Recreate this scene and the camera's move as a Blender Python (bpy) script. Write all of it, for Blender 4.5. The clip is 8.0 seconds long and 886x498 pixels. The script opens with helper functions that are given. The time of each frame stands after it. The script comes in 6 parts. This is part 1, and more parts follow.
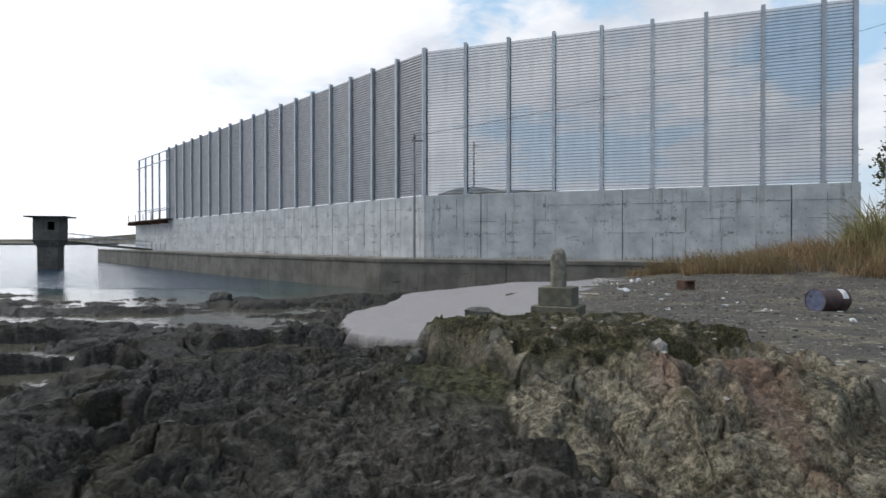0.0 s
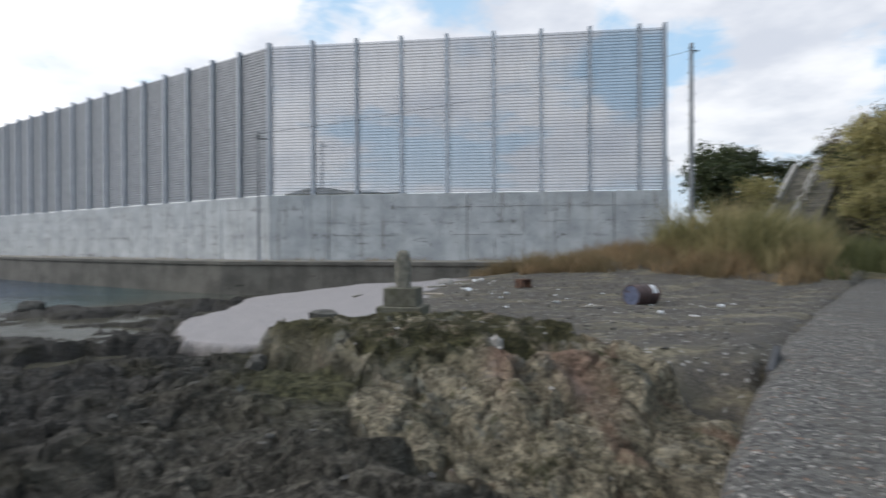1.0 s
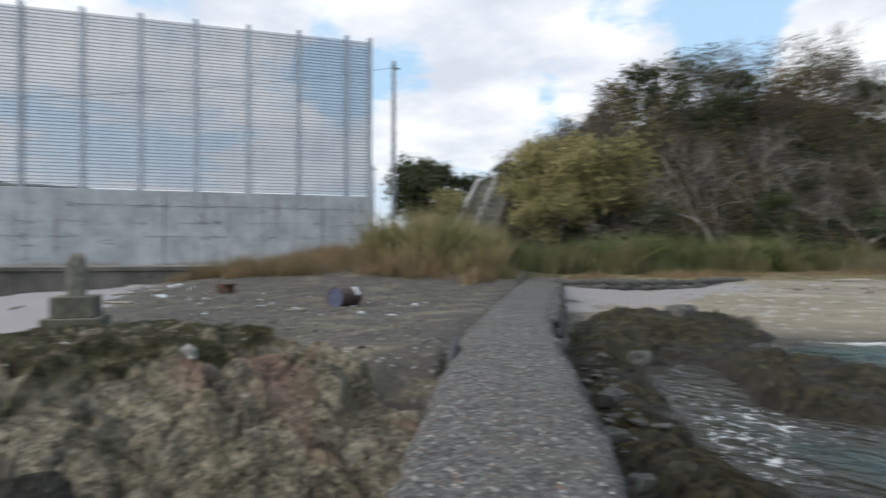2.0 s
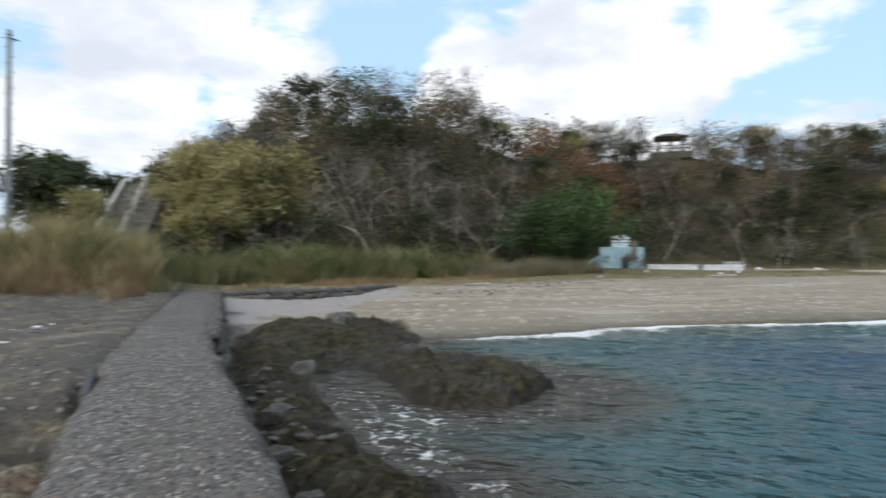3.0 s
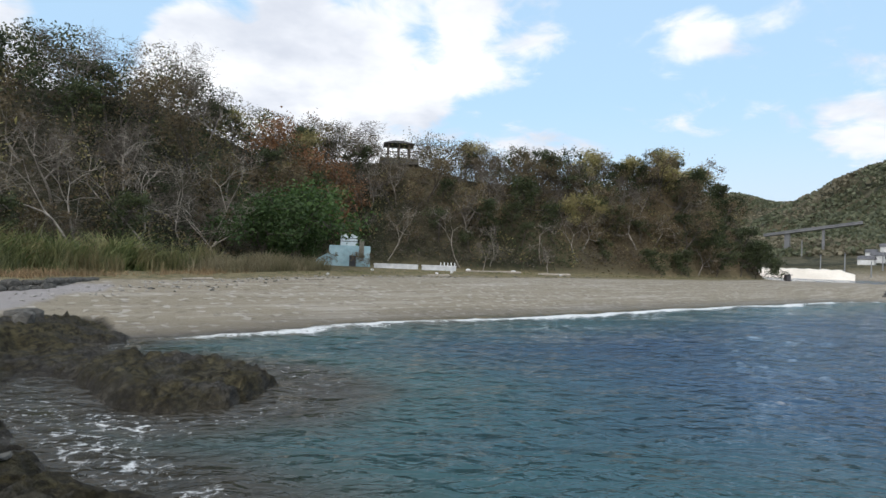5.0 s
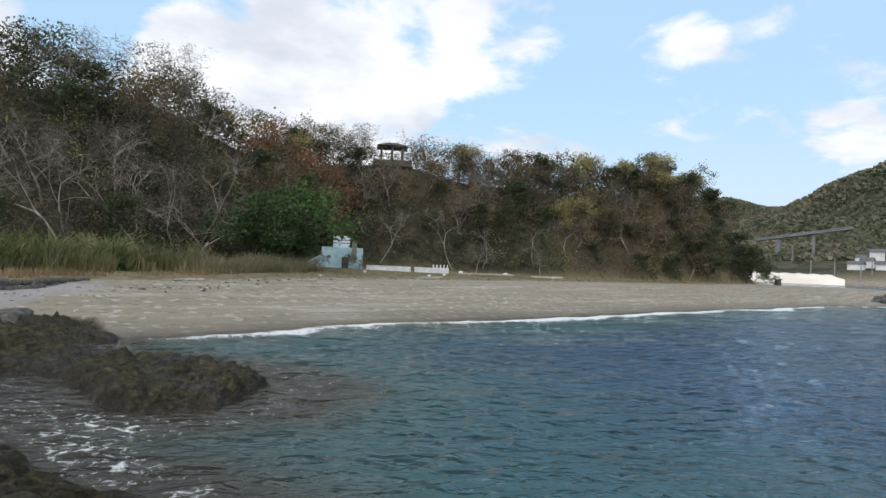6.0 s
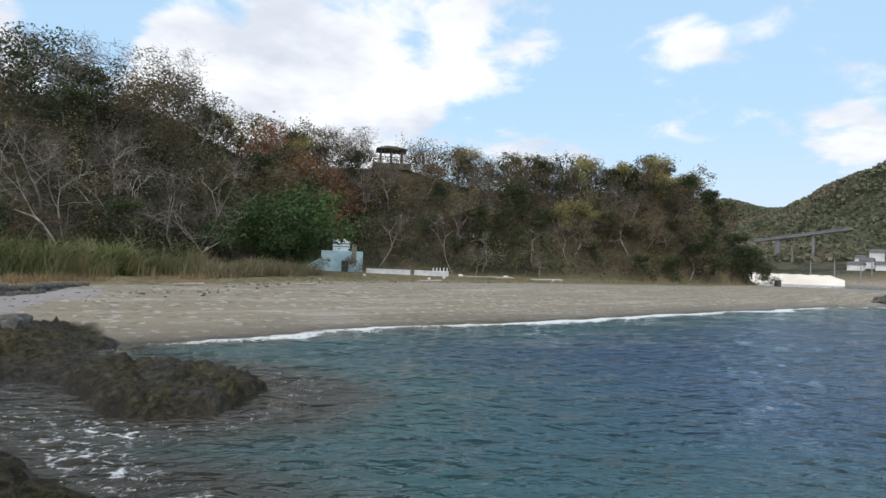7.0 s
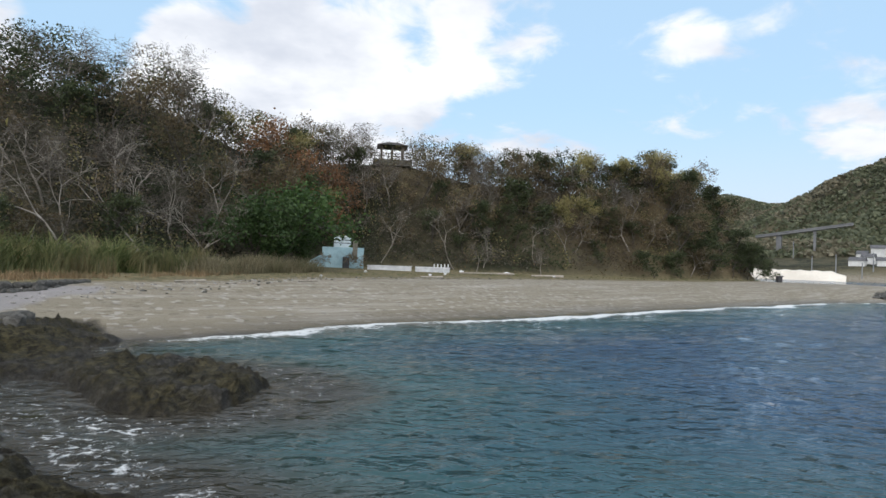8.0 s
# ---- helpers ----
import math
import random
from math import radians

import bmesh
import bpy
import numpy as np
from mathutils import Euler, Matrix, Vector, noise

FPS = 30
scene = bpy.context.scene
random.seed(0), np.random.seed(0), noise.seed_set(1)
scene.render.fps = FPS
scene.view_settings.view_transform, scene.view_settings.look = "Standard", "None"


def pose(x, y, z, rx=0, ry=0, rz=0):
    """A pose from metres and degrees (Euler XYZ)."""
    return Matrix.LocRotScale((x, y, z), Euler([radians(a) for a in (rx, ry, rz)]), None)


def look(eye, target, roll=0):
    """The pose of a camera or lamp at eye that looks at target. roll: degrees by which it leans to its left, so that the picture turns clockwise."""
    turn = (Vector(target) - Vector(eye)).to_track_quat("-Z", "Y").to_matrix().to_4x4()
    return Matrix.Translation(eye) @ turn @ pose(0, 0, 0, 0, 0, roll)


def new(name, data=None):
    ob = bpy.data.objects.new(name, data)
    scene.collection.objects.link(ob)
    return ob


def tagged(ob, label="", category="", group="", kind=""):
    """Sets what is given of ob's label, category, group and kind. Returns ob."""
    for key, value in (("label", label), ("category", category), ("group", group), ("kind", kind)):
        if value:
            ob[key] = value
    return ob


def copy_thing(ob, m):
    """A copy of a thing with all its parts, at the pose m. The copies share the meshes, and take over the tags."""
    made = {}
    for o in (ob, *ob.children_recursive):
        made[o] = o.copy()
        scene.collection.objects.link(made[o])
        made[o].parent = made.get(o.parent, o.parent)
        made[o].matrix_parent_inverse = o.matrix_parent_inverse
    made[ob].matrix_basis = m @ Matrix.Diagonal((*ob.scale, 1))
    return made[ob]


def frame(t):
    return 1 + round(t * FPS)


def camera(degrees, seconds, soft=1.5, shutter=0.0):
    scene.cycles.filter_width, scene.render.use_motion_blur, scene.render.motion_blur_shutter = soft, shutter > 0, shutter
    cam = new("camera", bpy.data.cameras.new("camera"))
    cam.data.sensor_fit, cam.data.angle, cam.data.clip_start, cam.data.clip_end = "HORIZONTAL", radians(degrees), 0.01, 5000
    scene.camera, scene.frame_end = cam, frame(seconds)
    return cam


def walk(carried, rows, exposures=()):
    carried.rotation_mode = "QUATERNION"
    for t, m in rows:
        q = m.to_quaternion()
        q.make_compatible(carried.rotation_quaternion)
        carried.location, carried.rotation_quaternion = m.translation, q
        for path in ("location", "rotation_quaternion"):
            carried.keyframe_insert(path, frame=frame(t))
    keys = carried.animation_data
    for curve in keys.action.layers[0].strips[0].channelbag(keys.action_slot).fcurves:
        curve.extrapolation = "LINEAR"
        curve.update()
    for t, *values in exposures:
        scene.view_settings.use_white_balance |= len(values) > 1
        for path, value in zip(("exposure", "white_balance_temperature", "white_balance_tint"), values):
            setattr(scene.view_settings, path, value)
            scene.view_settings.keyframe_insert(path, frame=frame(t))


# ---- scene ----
cam = camera(70.74, 8.0, shutter=0.5)
PATH = [
    (0, look((-0.232, -0.222, 1.592), (-0.232, 9.777, 1.497), -0.03)),
    (0.5, look((-0.179, -0.203, 1.584), (0.406, 9.779, 1.500), -0.28)),
    (1, look((-0.106, -0.266, 1.591), (2.252, 9.452, 1.516), -0.19)),
    (1.5, look((-0.012, -0.281, 1.584), (4.243, 8.769, 1.521), -0.05)),
    (2, look((0.076, -0.302, 1.569), (6.461, 7.395, 1.555), 0.14)),
    (2.2, look((0.138, -0.321, 1.575), (7.337, 6.620, 1.592), 0.25)),
    (3.3, look((0.329, -0.011, 1.617), (10.079, 2.203, 1.763), 0.29)),
    (3.5, look((0.299, -0.043, 1.616), (10.182, 1.476, 1.771), 0.66)),
    (4, look((0.260, -0.086, 1.611), (10.258, 0.033, 1.819), 1.03)),
    (4.5, look((0.278, -0.064, 1.609), (10.264, -0.549, 1.786), 1.61)),
    (5, look((0.275, -0.086, 1.606), (10.244, -0.857, 1.766), 2.11)),
    (6.5, look((0.227, -0.101, 1.590), (10.184, -0.997, 1.805), 2.43)),
    (7, look((0.236, -0.111, 1.614), (10.194, -0.995, 1.863), 2.16)),
    (7.5, look((0.221, -0.123, 1.618), (10.185, -0.948, 1.834), 2.08)),
    (8, look((0.219, -0.113, 1.625), (10.180, -0.983, 1.813), 2.08)),
]
walk(cam, PATH, [(0, -0.08, 6150, 10), (1, 0.0, 6150, 10), (2, 0.08, 6150, 10), (3.5, 0.2, 6150, 10), (4, 0.15, 6150, 10), (5, 0.08, 6150, 10), (8, 0.06, 6150, 10)])

# light and exposure knobs
CLOUD_SHIFT, SKY_POWER, SUN_POWER, PANEL_OPEN = (0.6, 1.9, 0.0), 0.76, 0.9, 0.37
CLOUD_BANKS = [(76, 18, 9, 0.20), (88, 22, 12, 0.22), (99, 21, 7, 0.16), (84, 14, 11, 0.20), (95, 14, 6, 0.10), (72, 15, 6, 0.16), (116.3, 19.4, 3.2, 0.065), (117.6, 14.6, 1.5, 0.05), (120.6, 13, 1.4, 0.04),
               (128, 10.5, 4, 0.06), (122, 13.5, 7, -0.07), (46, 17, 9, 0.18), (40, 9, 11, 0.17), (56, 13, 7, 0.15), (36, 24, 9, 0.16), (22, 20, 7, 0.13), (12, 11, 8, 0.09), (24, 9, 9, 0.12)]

# ---- world, sun ----
SUN_AZ, SUN_EL = -72.0, 36.0
world = bpy.data.worlds.new("sky")
scene.world = world
world.use_nodes = True


class Nodes:
    """Short node building for one tree."""

    def __init__(self, tree):
        self.tree = tree

    def node(self, kind, **sets):
        n = self.tree.nodes.new(kind)
        for key, value in sets.items():
            if key in n.inputs:
                n.inputs[key].default_value = value
        return n

    def link(self, a, b):
        self.tree.links.new(a, b)

    def value(self, sock, v):
        if isinstance(v, bpy.types.NodeSocket):
            self.link(v, sock)
        elif isinstance(v, (tuple, list)) and len(v) == 3 and sock.type == "RGBA":
            sock.default_value = (*v, 1)
        else:
            sock.default_value = v

    def noise(self, vec, scale, detail=4.0, rough=0.55, distort=0.0):
        n = self.tree.nodes.new("ShaderNodeTexNoise")
        n.inputs["Scale"].default_value, n.inputs["Detail"].default_value = scale, detail
        n.inputs["Roughness"].default_value, n.inputs["Distortion"].default_value = rough, distort
        self.link(vec, n.inputs["Vector"])
        return n.outputs["Fac"]

    def voronoi(self, vec, scale, out="Distance", feature="F1"):
        n = self.tree.nodes.new("ShaderNodeTexVoronoi")
        n.feature = feature
        n.inputs["Scale"].default_value = scale
        self.link(vec, n.inputs["Vector"])
        return n.outputs[out]

    def span(self, v, lo, hi, a=0.0, b=1.0):
        n = self.tree.nodes.new("ShaderNodeMapRange")
        n.interpolation_type = "SMOOTHSTEP"
        for k, x in enumerate((v, lo, hi, a, b)):
            self.value(n.inputs[k], x)
        return n.outputs[0]

    def mix(self, fac, a, b, mode="MIX"):
        n = self.tree.nodes.new("ShaderNodeMix")
        n.data_type, n.blend_type = "RGBA", mode
        self.value(n.inputs[0], fac)
        self.value(n.inputs[6], a)
        self.value(n.inputs[7], b)
        return n.outputs[2]

    def maths(self, op, a, b=0.0):
        n = self.tree.nodes.new("ShaderNodeMath")
        n.operation = op
        self.value(n.inputs[0], a)
        self.value(n.inputs[1], b)
        return n.outputs[0]

    def attribute(self, name):
        n = self.tree.nodes.new("ShaderNodeAttribute")
        n.attribute_name = name
        return n.outputs["Fac"]

    def mapped(self, vec, scale=(1, 1, 1), turn=(0, 0, 0), move=(0, 0, 0)):
        n = self.tree.nodes.new("ShaderNodeMapping")
        n.inputs["Scale"].default_value, n.inputs["Rotation"].default_value, n.inputs["Location"].default_value = scale, turn, move
        self.link(vec, n.inputs["Vector"])
        return n.outputs[0]

    def bump(self, height, strength, distance, normal=None):
        n = self.tree.nodes.new("ShaderNodeBump")
        n.inputs["Strength"].default_value, n.inputs["Distance"].default_value = strength, distance
        self.link(height, n.inputs["Height"])
        if normal is not None:
            self.link(normal, n.inputs["Normal"])
        return n.outputs[0]


# sky: clear blue under broken, bright cloud that thickens towards the sun
w = Nodes(world.node_tree)
sky = w.node("ShaderNodeTexSky")
sky.sky_type = "NISHITA"
sky.sun_disc = False
sky.sun_elevation, sky.sun_rotation = radians(SUN_EL), radians(SUN_AZ)
sky.air_density, sky.dust_density, sky.ozone_density = 1.0, 0.6, 1.5
way = w.node("ShaderNodeTexCoord").outputs["Generated"]
cut = w.node("ShaderNodeSeparateXYZ")
w.link(way, cut.inputs[0])
lift = w.maths("ADD", w.maths("MAXIMUM", cut.outputs[2], 0.0), 0.22)
flat_way = w.node("ShaderNodeCombineXYZ")
w.link(w.maths("DIVIDE", cut.outputs[0], lift), flat_way.inputs[0])
w.link(w.maths("DIVIDE", cut.outputs[1], lift), flat_way.inputs[1])
puff = w.noise(w.mapped(flat_way.outputs[0], (0.9, 0.9, 1), (0, 0, 0.5), CLOUD_SHIFT), 1.3, 7.0, 0.52, 0.25)
wisp = w.noise(w.mapped(flat_way.outputs[0], (1.0, 1.0, 1), (0, 0, 0.9), (2.0, 4.0, 0)), 6.5, 6.0, 0.58, 0.5)
puff = w.maths("ADD", puff, w.maths("MULTIPLY", w.maths("SUBTRACT", wisp, 0.5), 0.30))
toward = w.node("ShaderNodeVectorMath")
toward.operation = "DOT_PRODUCT"
w.link(way, toward.inputs[0])
toward.inputs[1].default_value = (math.sin(radians(SUN_AZ)) * 0.8, math.cos(radians(SUN_AZ)) * 0.8, 0.6)
thick = w.maths("ADD", puff, w.span(toward.outputs["Value"], -0.2, 0.95, -0.03, 0.28))
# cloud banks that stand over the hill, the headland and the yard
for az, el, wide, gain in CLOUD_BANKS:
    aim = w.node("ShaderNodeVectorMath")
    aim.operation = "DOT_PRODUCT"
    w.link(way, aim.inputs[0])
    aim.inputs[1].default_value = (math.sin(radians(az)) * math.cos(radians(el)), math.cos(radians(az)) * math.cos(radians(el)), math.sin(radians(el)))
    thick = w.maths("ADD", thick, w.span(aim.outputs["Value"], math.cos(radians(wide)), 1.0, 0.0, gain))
cover = w.span(thick, 0.485, 0.615)
sunny = w.node("ShaderNodeVectorMath")
sunny.operation = "SCALE"
shade = w.noise(w.mapped(flat_way.outputs[0], (1, 1, 1), (0, 0, 0.2), (5, 1, 0)), 2.1, 5.0)
cloud = w.mix(w.span(shade, 0.3, 0.65), (0.92, 0.95, 1.02), (1.40, 1.38, 1.36))
w.link(cloud, sunny.inputs[0])
w.link(w.span(toward.outputs["Value"], 0.35, 1.0, 1.0, 1.9), sunny.inputs["Scale"])
blue = w.node("ShaderNodeVectorMath")
blue.operation = "SCALE"
w.link(sky.outputs[0], blue.inputs[0])
blue.inputs["Scale"].default_value = 0.17
veil = w.mix(0.74, blue.outputs[0], (0.76, 1.06, 1.31))
whole = w.mix(cover, veil, sunny.outputs[0])
haze = w.span(cut.outputs[2], 0.0, 0.26, 0.75, 0.0)
milky = w.mix(w.span(toward.outputs["Value"], 0.0, 0.8), (0.98, 1.02, 1.06), (1.9, 1.88, 1.86))
w.link(w.mix(haze, whole, milky), world.node_tree.nodes["Background"].inputs[0])
world.node_tree.nodes["Background"].inputs[1].default_value = SKY_POWER

sun = new("sun", bpy.data.lights.new("sun", "SUN"))
sun.data.energy, sun.data.angle, sun.data.color = SUN_POWER, radians(12), (1.0, 0.94, 0.86)
sun.matrix_world = look((90 * math.sin(radians(SUN_AZ)), 90 * math.cos(radians(SUN_AZ)), 90 * math.tan(radians(SUN_EL))), (0, 0, 0))


# ---- materials ----
def material(name):
    m = bpy.data.materials.new(name)
    m.use_nodes = True
    n = Nodes(m.node_tree)
    return m, n, m.node_tree.nodes["Principled BSDF"]


def surface(name, dark, light, scale=3.0, grain=40.0, rough=0.85, bump=0.3, depth=0.01, stain=None, stain_scale=0.6, metal=0.0, stretch=(1, 1, 1), where="Object"):
    """A weathered surface: broad mottling, fine grain, stains and relief."""
    m, n, out = material(name)
    vec = n.node("ShaderNodeTexCoord").outputs[where]
    vec = n.mapped(vec, stretch)
    broad, fine = n.noise(vec, scale, 5), n.noise(vec, grain, 4, 0.6)
    mixed = n.maths("ADD", n.maths("MULTIPLY", broad, 0.65), n.maths("MULTIPLY", fine, 0.35))
    col = n.mix(n.span(mixed, 0.34, 0.66), dark, light)
    if stain:
        col = n.mix(n.span(n.noise(vec, stain_scale, 6, 0.6, 0.4), 0.52, 0.72, 0.0, 0.8), col, stain)
    each = n.node("ShaderNodeObjectInfo").outputs["Random"]
    col = n.mix(n.span(each, 0, 1, 0.0, 0.25), col, (*[c * 0.5 for c in dark],))
    n.link(col, out.inputs["Base Color"])
    out.inputs["Roughness"].default_value, out.inputs["Metallic"].default_value = rough, metal
    n.link(n.bump(mixed, bump, depth), out.inputs["Normal"])
    return m


def foliage(name, dark, light, tip=None, glow_through=0.33):
    """Leaves or blades: every one its own tone, a little light through them."""
    m, n, out = material(name)
    each = n.node("ShaderNodeNewGeometry").outputs["Random Per Island"]
    col = n.mix(each, dark, light)
    if tip:
        col = n.mix(n.span(n.noise(n.node("ShaderNodeTexCoord").outputs["Object"], 0.5, 3), 0.45, 0.65, 0, 0.8), col, tip)
    tree = n.node("ShaderNodeObjectInfo").outputs["Random"]
    col = n.mix(n.span(tree, 0, 1, 0, 0.35), col, tuple(c * 0.55 for c in dark))
    n.link(col, out.inputs["Base Color"])
    out.inputs["Roughness"].default_value = 0.7
    thin = n.node("ShaderNodeBsdfTranslucent")
    n.link(col, thin.inputs[0])
    both = n.node("ShaderNodeMixShader")
    both.inputs[0].default_value = glow_through
    n.link(out.outputs[0], both.inputs[1])
    n.link(thin.outputs[0], both.inputs[2])
    n.link(both.outputs[0], m.node_tree.nodes["Material Output"].inputs[0])
    return m


def rock_colours(n, vec):
    """Dark weedy reef rock."""
    patch, fine = n.noise(vec, 0.55, 6, 0.6, 0.6), n.noise(vec, 14.0, 8, 0.76)
    col = n.mix(n.span(fine, 0.3, 0.7), (0.008, 0.008, 0.0078), (0.110, 0.104, 0.094))
    col = n.mix(n.span(patch, 0.45, 0.65, 0, 0.7), col, (0.055, 0.050, 0.030))
    return n.mix(n.span(n.noise(vec, 3.0, 5, 0.6), 0.58, 0.70, 0, 0.5), col, (0.110, 0.100, 0.082))


def ground_material():
    m, n, out = material("shore_ground")
    vec = n.node("ShaderNodeTexCoord").outputs["Object"]
    fine, broad = n.noise(vec, 22.0, 6, 0.65), n.noise(vec, 1.1, 5, 0.55, 0.3)
    fissure = n.noise(n.mapped(vec, (1.3, 0.8, 1.0), (0.1, 0.0, -0.25)), 2.2, 9, 0.74, 0.7)
    crack = n.maths("ABSOLUTE", n.maths("SUBTRACT", fissure, 0.5))
    # bare earth with grit and dead stalks
    soil = n.mix(n.span(fine, 0.3, 0.7), (0.034, 0.031, 0.028), (0.118, 0.108, 0.095))
    soil = n.mix(n.span(broad, 0.48, 0.66, 0, 0.6), soil, (0.105, 0.097, 0.072))
    soil = n.mix(n.span(n.noise(n.mapped(vec, (0.5, 1.2, 1), (0, 0, 0.75)), 0.9, 7, 0.7, 0.5), 0.50, 0.62, 0, 0.75), soil, n.mix(n.span(n.noise(vec, 9.0, 7, 0.75), 0.35, 0.65), (0.075, 0.068, 0.045), (0.235, 0.205, 0.145)))
    grit = n.voronoi(vec, 16.0, "Color")
    bits = n.node("ShaderNodeSeparateColor")
    n.link(grit, bits.inputs[0])
    soil = n.mix(n.span(bits.outputs[0], 0.955, 0.975, 0, 0.6), soil, (0.36, 0.35, 0.33))
    # rock kinds
    reef = rock_colours(n, vec)
    umber = n.mix(n.span(n.noise(vec, 9.0, 8, 0.76, 0.4), 0.34, 0.66), (0.020, 0.018, 0.015), (0.185, 0.170, 0.140))
    reef = n.mix(n.attribute("umber"), reef, umber)
    slime = n.mix(n.span(n.noise(vec, 6.0, 6, 0.7), 0.35, 0.65), (0.035, 0.036, 0.018), (0.135, 0.128, 0.068))
    reef = n.mix(n.attribute("gully"), reef, slime)
    algae = n.mix(n.span(n.noise(vec, 5.0, 6, 0.7, 0.5), 0.35, 0.68), (0.018, 0.016, 0.010), (0.115, 0.098, 0.046))
    reef = n.mix(n.maths("MULTIPLY", n.attribute("algae"), n.span(n.noise(vec, 0.9, 5, 0.6, 0.5), 0.38, 0.56, 0.15, 0.9)), reef, algae)
    hue = n.noise(n.mapped(vec, (1, 0.45, 1), (0, 0, 0.5)), 0.8, 5, 0.6, 0.8)
    grain = n.noise(vec, 13.0, 9, 0.78, 0.3)
    ochre = n.mix(n.span(grain, 0.34, 0.64), (0.066, 0.059, 0.042), (0.44, 0.385, 0.275))
    ochre = n.mix(n.span(hue, 0.55, 0.63, 0, 0.6), ochre, (0.20, 0.115, 0.08))
    ochre = n.mix(n.span(hue, 0.46, 0.40, 0, 0.7), ochre, (0.15, 0.16, 0.145))
    ochre = n.mix(n.span(n.noise(vec, 2.3, 6, 0.65, 0.5), 0.55, 0.66, 0, 0.8), ochre, (0.082, 0.078, 0.036))
    ochre = n.mix(n.attribute("pink"), ochre, n.mix(n.span(fine, 0.3, 0.7), (0.14, 0.075, 0.055), (0.36, 0.22, 0.165)))
    chalk = n.noise(n.mapped(vec, (1.4, 0.7, 1.0), (0, 0, -0.3)), 2.9, 7, 0.7, 0.4)
    ochre = n.mix(n.span(chalk, 0.57, 0.68, 0, 0.6), ochre, (0.34, 0.315, 0.255))
    weed = n.mix(n.span(fine, 0.35, 0.7), (0.030, 0.030, 0.014), (0.125, 0.115, 0.055))
    ochre = n.mix(n.maths("MULTIPLY", n.attribute("moss"), n.span(n.noise(vec, 1.6, 6, 0.65, 0.5), 0.36, 0.52)), ochre, weed)
    ochre = n.mix(n.span(crack, 0.0, 0.012, 0.7, 0.0), ochre, (0.05, 0.045, 0.036))
    # sands
    streak = n.noise(n.mapped(n.mapped(vec, (1, 1, 1), (0, 0, 0.92)), (0.10, 1.1, 1)), 1.0, 8, 0.7)
    beach = n.mix(n.span(fine, 0.3, 0.7), (0.155, 0.135, 0.098), (0.275, 0.24, 0.18))
    beach = n.mix(n.span(streak, 0.47, 0.66, 0, 0.34), beach, (0.47, 0.445, 0.41))
    cast = n.node("ShaderNodeSeparateColor")
    n.link(n.voronoi(vec, 3.6, "Color"), cast.inputs[0])
    beach = n.mix(n.span(cast.outputs[0], 0.88, 0.93, 0, 0.3), beach, (0.55, 0.53, 0.50))
    beach = n.mix(n.span(cast.outputs[1], 0.90, 0.95, 0, 0.35), beach, (0.075, 0.066, 0.052))
    shells = n.mix(n.span(n.noise(vec, 60.0, 3, 0.7), 0.35, 0.65), (0.165, 0.155, 0.155), (0.345, 0.325, 0.325))
    # hill floor, its colour darkened for deep shade between the trees, and far woods
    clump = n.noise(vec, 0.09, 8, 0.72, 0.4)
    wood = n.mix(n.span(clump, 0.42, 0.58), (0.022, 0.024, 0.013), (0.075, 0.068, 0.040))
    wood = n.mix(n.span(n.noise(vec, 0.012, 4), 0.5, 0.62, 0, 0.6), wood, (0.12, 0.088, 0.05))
    turf = n.mix(n.span(n.noise(vec, 1.5, 7, 0.7, 0.4), 0.38, 0.64), (0.075, 0.072, 0.034), (0.215, 0.175, 0.10))
    soil = n.mix(n.attribute("turf"), soil, turf)
    wet = n.attribute("wet")
    col = n.mix(n.attribute("sand"), soil, beach)
    col = n.mix(n.attribute("shell"), col, shells)
    col = n.mix(n.attribute("reef"), col, reef)
    col = n.mix(n.attribute("ochre"), col, ochre)
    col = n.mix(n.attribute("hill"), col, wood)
    col = n.mix(n.maths("MULTIPLY", wet, 0.55), col, n.mix(1.0, col, (0.32, 0.30, 0.28), "MULTIPLY"))
    n.link(col, out.inputs["Base Color"])
    n.link(n.span(wet, 0, 1, 0.95, 0.62), out.inputs["Roughness"])
    out.inputs["Specular IOR Level"].default_value = 0.22
    rocky = n.maths("MAXIMUM", n.attribute("reef"), n.attribute("ochre"))
    crag = n.maths("ADD", n.noise(n.mapped(vec, (0.45, 1.2, 1.4), (0.1, 0.1, 0.35)), 5.0, 8, 0.66, 0.6), n.maths("MULTIPLY", n.span(crack, 0, 0.05), 0.16))
    b1 = n.bump(n.maths("MULTIPLY", crag, rocky), 1.0, 0.19)
    b2 = n.bump(fine, 0.55, 0.03, b1)
    n.link(b2, out.inputs["Normal"])
    return m


